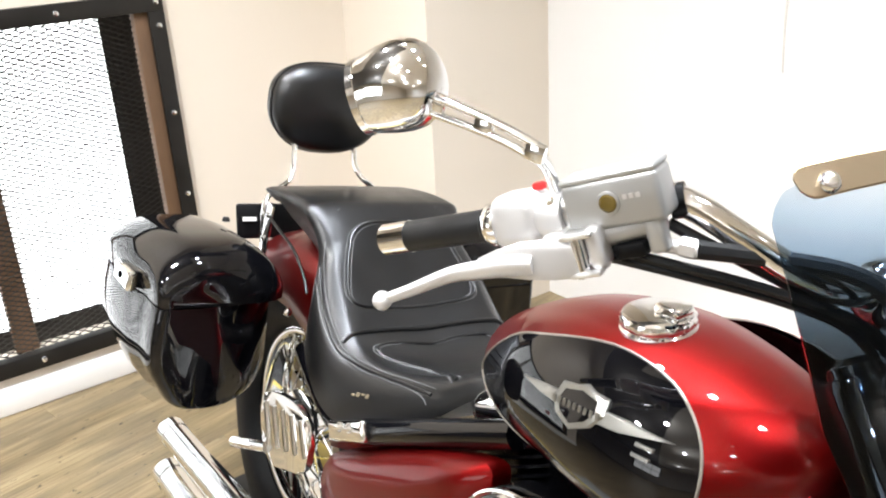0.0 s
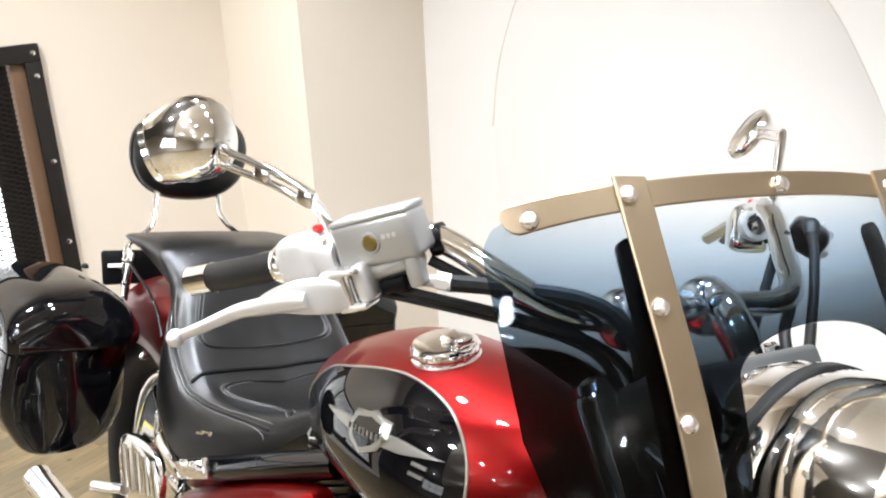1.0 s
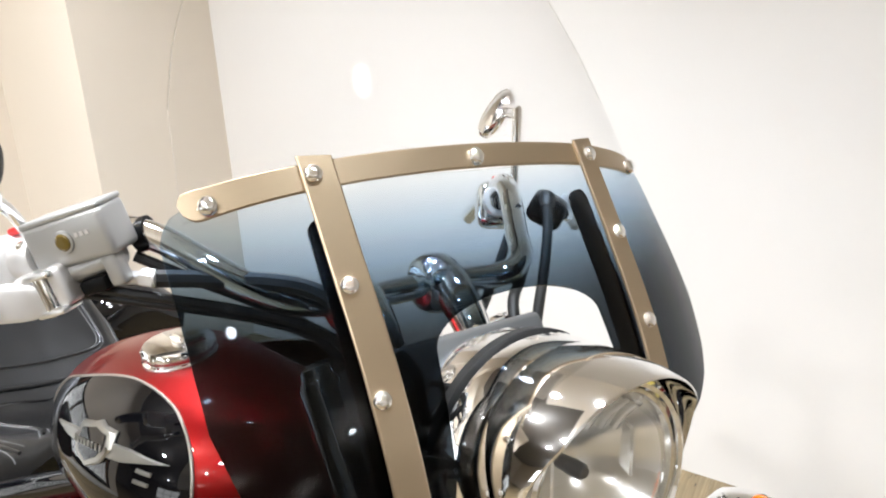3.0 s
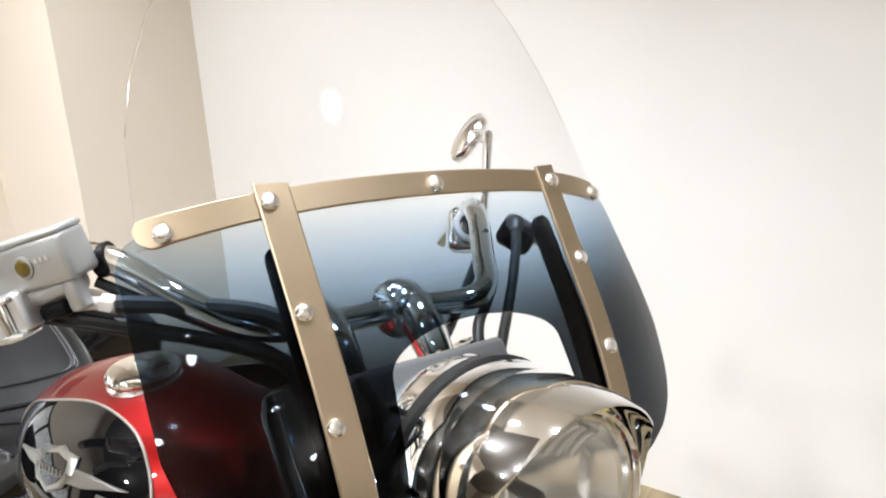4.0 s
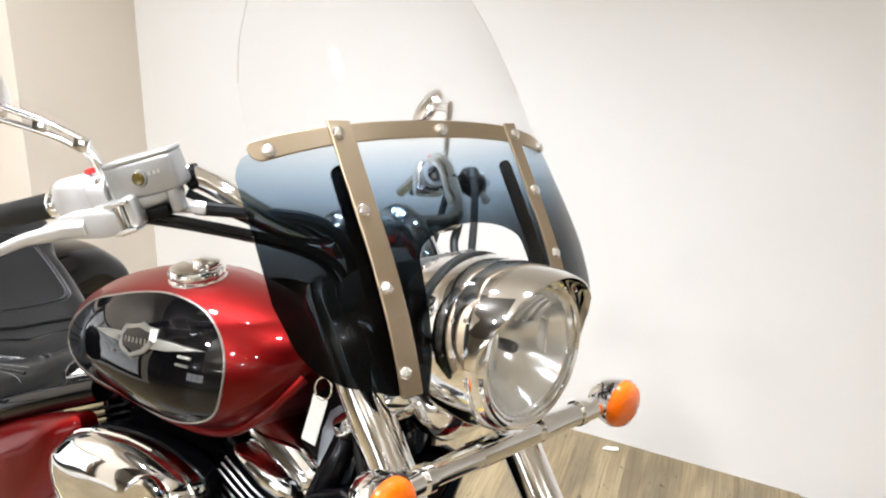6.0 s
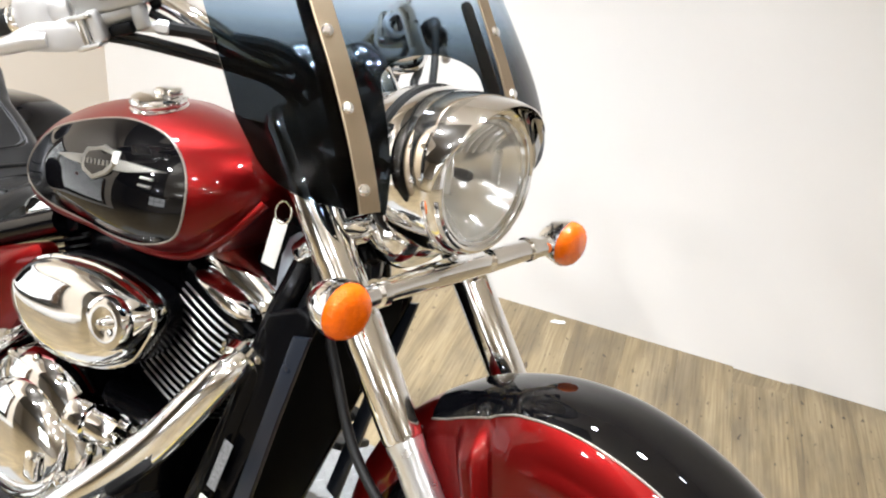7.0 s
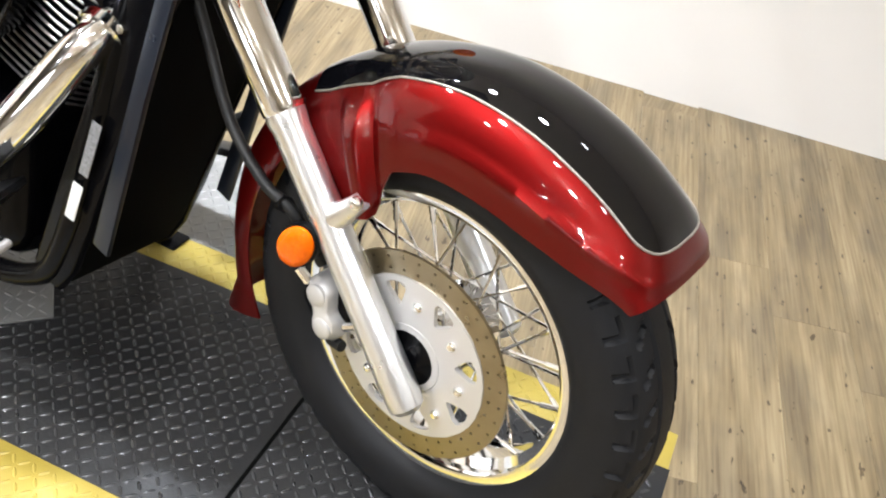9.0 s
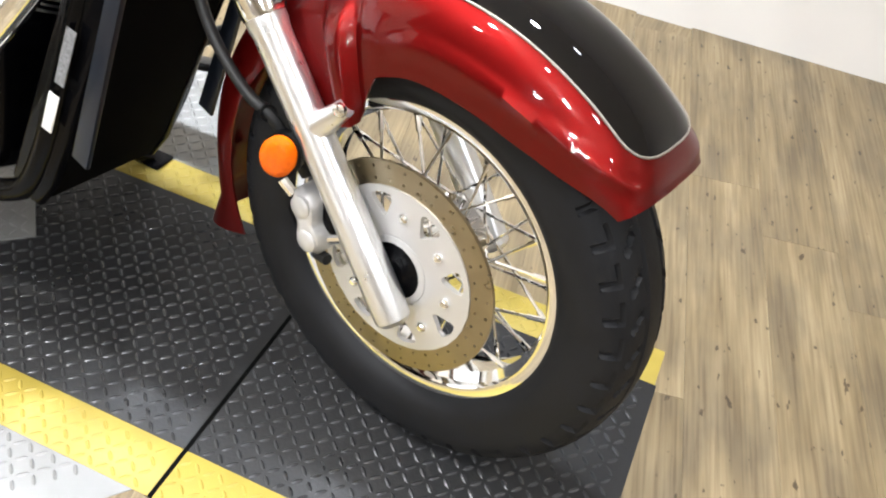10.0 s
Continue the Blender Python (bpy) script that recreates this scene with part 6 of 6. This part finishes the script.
cylinder(-0.600, 0.572, 24, "front_cylinder", "black finned front cylinder with bright fin edges")
cylinder(-0.91, 0.572, -24, "rear_cylinder", "black finned rear cylinder", False)
acl = rounded([(-0.886, 0.571), (-0.893, 0.606), (-0.873, 0.636), (-0.842, 0.657), (-0.80, 0.669), (-0.743, 0.677), (-0.683, 0.676), (-0.635, 0.667), (-0.612, 0.653), (-0.604, 0.630), (-0.616, 0.598), (-0.642, 0.56), (-0.698, 0.531), (-0.755, 0.522), (-0.812, 0.527), (-0.858, 0.544)], 4)
ac = part("air_cleaner", dome(acl, 0.040, 12, 2.9, back=0.03), CHROME, bike, "chrome teardrop air cleaner cover", m=MB @ Matrix.Translation((0, -0.194, 0)))
part("edge_bead", tube([(x, 0, z) for x, z in acl] + [(acl[0][0], 0, acl[0][1])], 0.0035, 8, k=1, end=False), CHROME, ac, m=MB @ Matrix.Translation((0, -0.192, 0)))
part("ring", lathe([(0.0, 0.004), (0.012, 0.004), (0.030, 0.009), (0.037, 0.007), (0.040, 0.0), (0.040, -0.01), (0, -0.01)], 40), CHROME, ac, m=MB @ Matrix.Translation((-0.655, -0.228, 0.622)) @ RIGHT)
part("cover_bolt", lathe([(0, 0.014), (0.007, 0.013), (0.0085, 0.01), (0.0085, 0), (0, 0)], 18), CHROME, ac, m=MB @ Matrix.Translation((-0.655, -0.230, 0.622)) @ RIGHT)
part("backplate", prism([(-0.74 + (x + 0.74) * 1.02, 0.60 + (z - 0.60) * 1.04) for x, z in acl], 0.03, 0.006), FRAMEBLACK, ac, m=MB @ Matrix.Translation((0, -0.155, 0)))
part("intake_box", rbox(0.3, 0.18, 0.14, 0.03, 3, m=Matrix.Translation((-0.74, 0, 0.65))), FRAMEBLACK, bike, "black intake between the cylinders", m=MB)
part("chrome_trim", dome(rounded([(-0.612, 0.697), (-0.565, 0.698), (-0.505, 0.682), (-0.490, 0.658), (-0.525, 0.655), (-0.575, 0.675)], 5), 0.02, 5, back=0.02), CHROME, bike, "chrome head trim", m=MB @ Matrix.Translation((0, -0.12, 0)))

# frame and radiator
for s in (-1, 1):
    part("downtube", tube([(-0.46, s * 0.045, 0.83), (-0.445, s * 0.085, 0.76), (-0.455, s * 0.125, 0.66), (-0.50, s * 0.135, 0.45), (-0.545, s * 0.135, 0.28), (-0.60, s * 0.135, 0.20), (-0.75, s * 0.135, 0.17), (-1.1, s * 0.13, 0.18), (-1.2, s * 0.12, 0.24)], 0.018, 14), FRAMEBLACK, bike, "black frame downtube", m=MB)
    part("seat_rail", tube([(-0.90, s * 0.125, 0.690), (-1.05, s * 0.155, 0.622), (-1.18, s * 0.170, 0.562), (-1.30, s * 0.165, 0.525), (-1.5, s * 0.13, 0.56)], 0.021, 12), BLACK, bike, "black seat rail", m=MB)
    part("rail_bracket", rbox(0.115, 0.014, 0.034, 0.006, 3, m=Matrix.Translation((-1.205, s * 0.194, 0.553)) @ pose(0, 0, 0, 0, -26)), CHROME, bike, "chrome rail bracket", m=MB)
    for dx in (-0.016, 0.012):
        part("bracket_bolt", bolt_bm(0.009, 0.007), CHROME, bike, m=MB @ Matrix.Translation((-1.205 + dx, s * 0.2, 0.560 + dx * 0.4)) @ (RIGHT if s < 0 else SIDE))
part("head_tube", tube([(-0.515, 0, 0.90), (-0.44, 0, 0.73)], 0.035, 18), FRAMEBLACK, bike, "black steering head", m=MB)
part("head_gusset", loft([[(-0.55, -0.05, 0.80), (-0.55, 0.05, 0.80), (-0.55, 0.05, 0.70), (-0.55, -0.05, 0.70)], [(-0.44, -0.06, 0.78), (-0.44, 0.06, 0.78), (-0.42, 0.06, 0.66), (-0.42, -0.06, 0.66)]]), PLASTIC, bike, "dark cover below the tank", m=MB)
RAD = prism([(-0.40, 0.70), (-0.385, 0.695), (-0.385, 0.66), (-0.52, 0.25), (-0.545, 0.205), (-0.57, 0.2), (-0.585, 0.22), (-0.45, 0.69)], 0.22, 0.006)
rad = part("radiator", RAD, HOLE, bike, "black radiator with side shrouds", m=MB @ Matrix.Translation((0, -0.015, 0)))
for s in (-1, 1):
    part("shroud", prism([(-0.405, 0.712), (-0.385, 0.708), (-0.378, 0.69), (-0.525, 0.235), (-0.55, 0.195), (-0.59, 0.205), (-0.60, 0.23), (-0.455, 0.69)], 0.022, 0.007, 3), FRAMEBLACK, rad, "black side shroud", m=MB @ Matrix.Translation((0, s * 0.116 - 0.015, 0)))
    # added strip that paints the bluish sheen along the shroud's side
    rail = prism([(-0.399, 0.676), (-0.372, 0.683), (-0.404, 0.545), (-0.452, 0.300), (-0.478, 0.312), (-0.428, 0.537)], 0.010, 0.003, 2)
    part("shroud_sheen_strip", rail, SHROUDSHEEN, rad, "blue-grey strip painted as the shroud's sheen", m=MB @ Matrix.Translation((0, s * 0.133 - 0.015, 0)))
    part("neck_cover", prism(rounded([(-0.486, 0.690), (-0.478, 0.782), (-0.436, 0.790), (-0.430, 0.735), (-0.438, 0.690)], 3), 0.008, 0.003, 2), NECKALU, bike, "brushed neck cover under the tank", m=MB @ Matrix.Translation((0, s * 0.086, 0)))
tag_m = MB @ Matrix.Translation((-0.502, -0.157, 0.395)) @ pose(0, 0, 0, 0, 14)
part("sticker", rbox(0.018, 0.0025, 0.060, 0.001, 1, m=Matrix.Translation((0, 0, -0.03))), WHITEPAPER, bike, "white sticker on the downtube", m=tag_m)
part("sticker", rbox(0.017, 0.0022, 0.085, 0.001, 1, m=Matrix.Translation((0.004, 0, 0.06))), material("grey_label", (0.20, 0.20, 0.205), 0.5, grain=0.9, grain_scale=260), bike, "grey barcode sticker", m=tag_m)

# side cover, footboard, pedal
part("side_cover", dome(rounded([(-1.31, 0.43), (-1.285, 0.468), (-1.20, 0.520), (-1.07, 0.588), (-0.95, 0.640), (-0.89, 0.65), (-0.90, 0.58), (-0.97, 0.47), (-1.08, 0.38), (-1.22, 0.35), (-1.30, 0.38)], 5), 0.035, 8, 2.4, back=0.03), RED, bike, "red side cover", m=MB @ Matrix.Translation((0, -0.165, 0)))
pp = part("peg_plate", prism(rounded([(-1.515, 0.470), (-1.47, 0.498), (-1.375, 0.518), (-1.318, 0.500), (-1.315, 0.44), (-1.33, 0.41), (-1.39, 0.385), (-1.455, 0.362), (-1.485, 0.38), (-1.51, 0.42)], 4), 0.012, 0.004), CHROME, bike, "chrome slotted passenger peg plate", m=MB @ Matrix.Translation((0, -0.195, 0)))
for i in range(5):
    part("rib", tube([(-1.495 + 0.036 * i, -0.202, 0.468 + 0.008 * i), (-1.465 + 0.036 * i, -0.202, 0.395 + 0.012 * i)], 0.0045, 8), CHROME, pp, m=MB)
part("passenger_peg", tube([(-1.475, -0.20, 0.385), (-1.53, -0.215, 0.365), (-1.58, -0.22, 0.345)], 0.011, 12), CHROME, bike, "folded chrome passenger peg", m=MB)
fb = part("footboard", rbox(0.30, 0.10, 0.012, 0.005, 2, m=Matrix.Translation((-0.645, -0.31, 0.298)) @ pose(0, 0, 0, 13, -14)), CASTALU, bike, "floorboard with ribbed rubber pad", m=MB)
for i in range(9):
    part("rubber_rib", rbox(0.285, 0.0075, 0.006, 0.002, 1, m=Matrix.Translation((-0.645, -0.31, 0.298)) @ pose(0, 0, 0, 13, -14) @ Matrix.Translation((0, -0.042 + i * 0.0105, 0.0085))), RUBBER, fb, m=MB)
ped = part("brake_pedal", loft([[(-0.60, -0.285, 0.365), (-0.515, -0.275, 0.412), (-0.512, -0.275, 0.404), (-0.58, -0.285, 0.345)], [(-0.60, -0.215, 0.375), (-0.535, -0.215, 0.412), (-0.53, -0.215, 0.404), (-0.58, -0.215, 0.35)]]), PLASTIC, bike, "black brake pedal", m=MB)
part("pedal_arm", tube([(-0.58, -0.25, 0.36), (-0.60, -0.25, 0.33), (-0.63, -0.24, 0.29), (-0.67, -0.22, 0.26)], 0.010, 10), CHROME, ped, m=MB)
part("arm_bolt", lathe([(0, 0.02), (0.013, 0.018), (0.015, 0), (0, 0)], 16), CHROME, ped, m=MB @ Matrix.Translation((-0.61, -0.26, 0.315)) @ RIGHT)
part("left_footboard", rbox(0.30, 0.10, 0.016, 0.006, 2, m=Matrix.Translation((-0.70, 0.31, 0.268)) @ pose(0, 0, 0, -13, -10)), RUBBER, bike, "black rubber left floorboard", m=MB)
sp = part("shift_peg", tube([(-0.600, 0.235, 0.345), (-0.572, 0.245, 0.360), (-0.530, 0.255, 0.390)], 0.0125, 14), RUBBER, bike, "black rubber shift peg", m=MB)
part("peg_collar", tube([(-0.578, 0.243, 0.357), (-0.572, 0.245, 0.361)], 0.0145, 14), CHROME, sp, m=MB)
part("side_stand", tube([(-0.75, 0.14, 0.2), (-0.72, 0.20, 0.11), (-0.69, 0.27, 0.07)], 0.012, 10), FRAMEBLACK, bike, "black side stand", m=MB)
part("stand_foot", rbox(0.06, 0.05, 0.008, 0.003, 1, m=Matrix.Translation((-0.69, 0.275, 0.068)) @ pose(0, 0, 0, 13)), FRAMEBLACK, bike, m=MB)

# key tag hanging from the ignition
tag = tagged(new("key_tag"), "white paper tag on a key ring hanging below the tank", "tag")
KM = MF @ Matrix.Translation((-0.465, -0.155, 0.455))
part("tag_card", rbox(0.022, 0.002, 0.07, 0.0008, 1), WHITEPAPER, tag, m=KM @ pose(0, 0, 0, 0, 12, 20))
ringp = [(0.012 * math.cos(q), 0, 0.048 + 0.016 * math.sin(q)) for q in np.linspace(0, 2 * math.pi, 24)]
part("key_ring", tube(ringp, 0.0013, 6, k=1), CHROME, tag, m=KM @ pose(0, 0, 0, 0, 12, 20))

# a flake of plaster by the wall
flake = part("plaster_flake", prism([(-0.022, -0.006), (-0.010, 0.009), (0.004, 0.005), (0.020, 0.010), (0.024, -0.004), (0.006, -0.010)], 0.003, 0.0008, 1), WHITEPAPER, m=pose(-0.49, 1.41, 0.0025, -90, 0, 20))
tagged(flake, "small pale flake of plaster on the floor by the wall", "debris")

# ---- planks of the floor ----
PM = pose(0, 0, 0, 0, 0, 11)
PW, PL = 0.152, 1.22
plank_mesh = bpy.data.meshes.new("plank")
b = rbox(PW - 0.0003, PL - 0.0003, 0.006, 0.0003, 1, m=Matrix.Translation((0, 0, -0.0037)))
b.to_mesh(plank_mesh)
b.free()
plank_mesh.materials.append(WOOD)
rng = random.Random(5)
for i in range(-22, 32):
    shift = rng.random() * PL
    for j in range(-6, 4):
        c = PM @ Vector(((i + 0.45) * PW, j * PL + shift, 0))
        if not (-2.9 < c.x < 1.9 and -1.8 < c.y < 2.0):
            continue
        ob = new("plank", plank_mesh)
        ob.parent = floor
        ob.matrix_world = Matrix.Translation((c.x, c.y, -0.0005)) @ PM
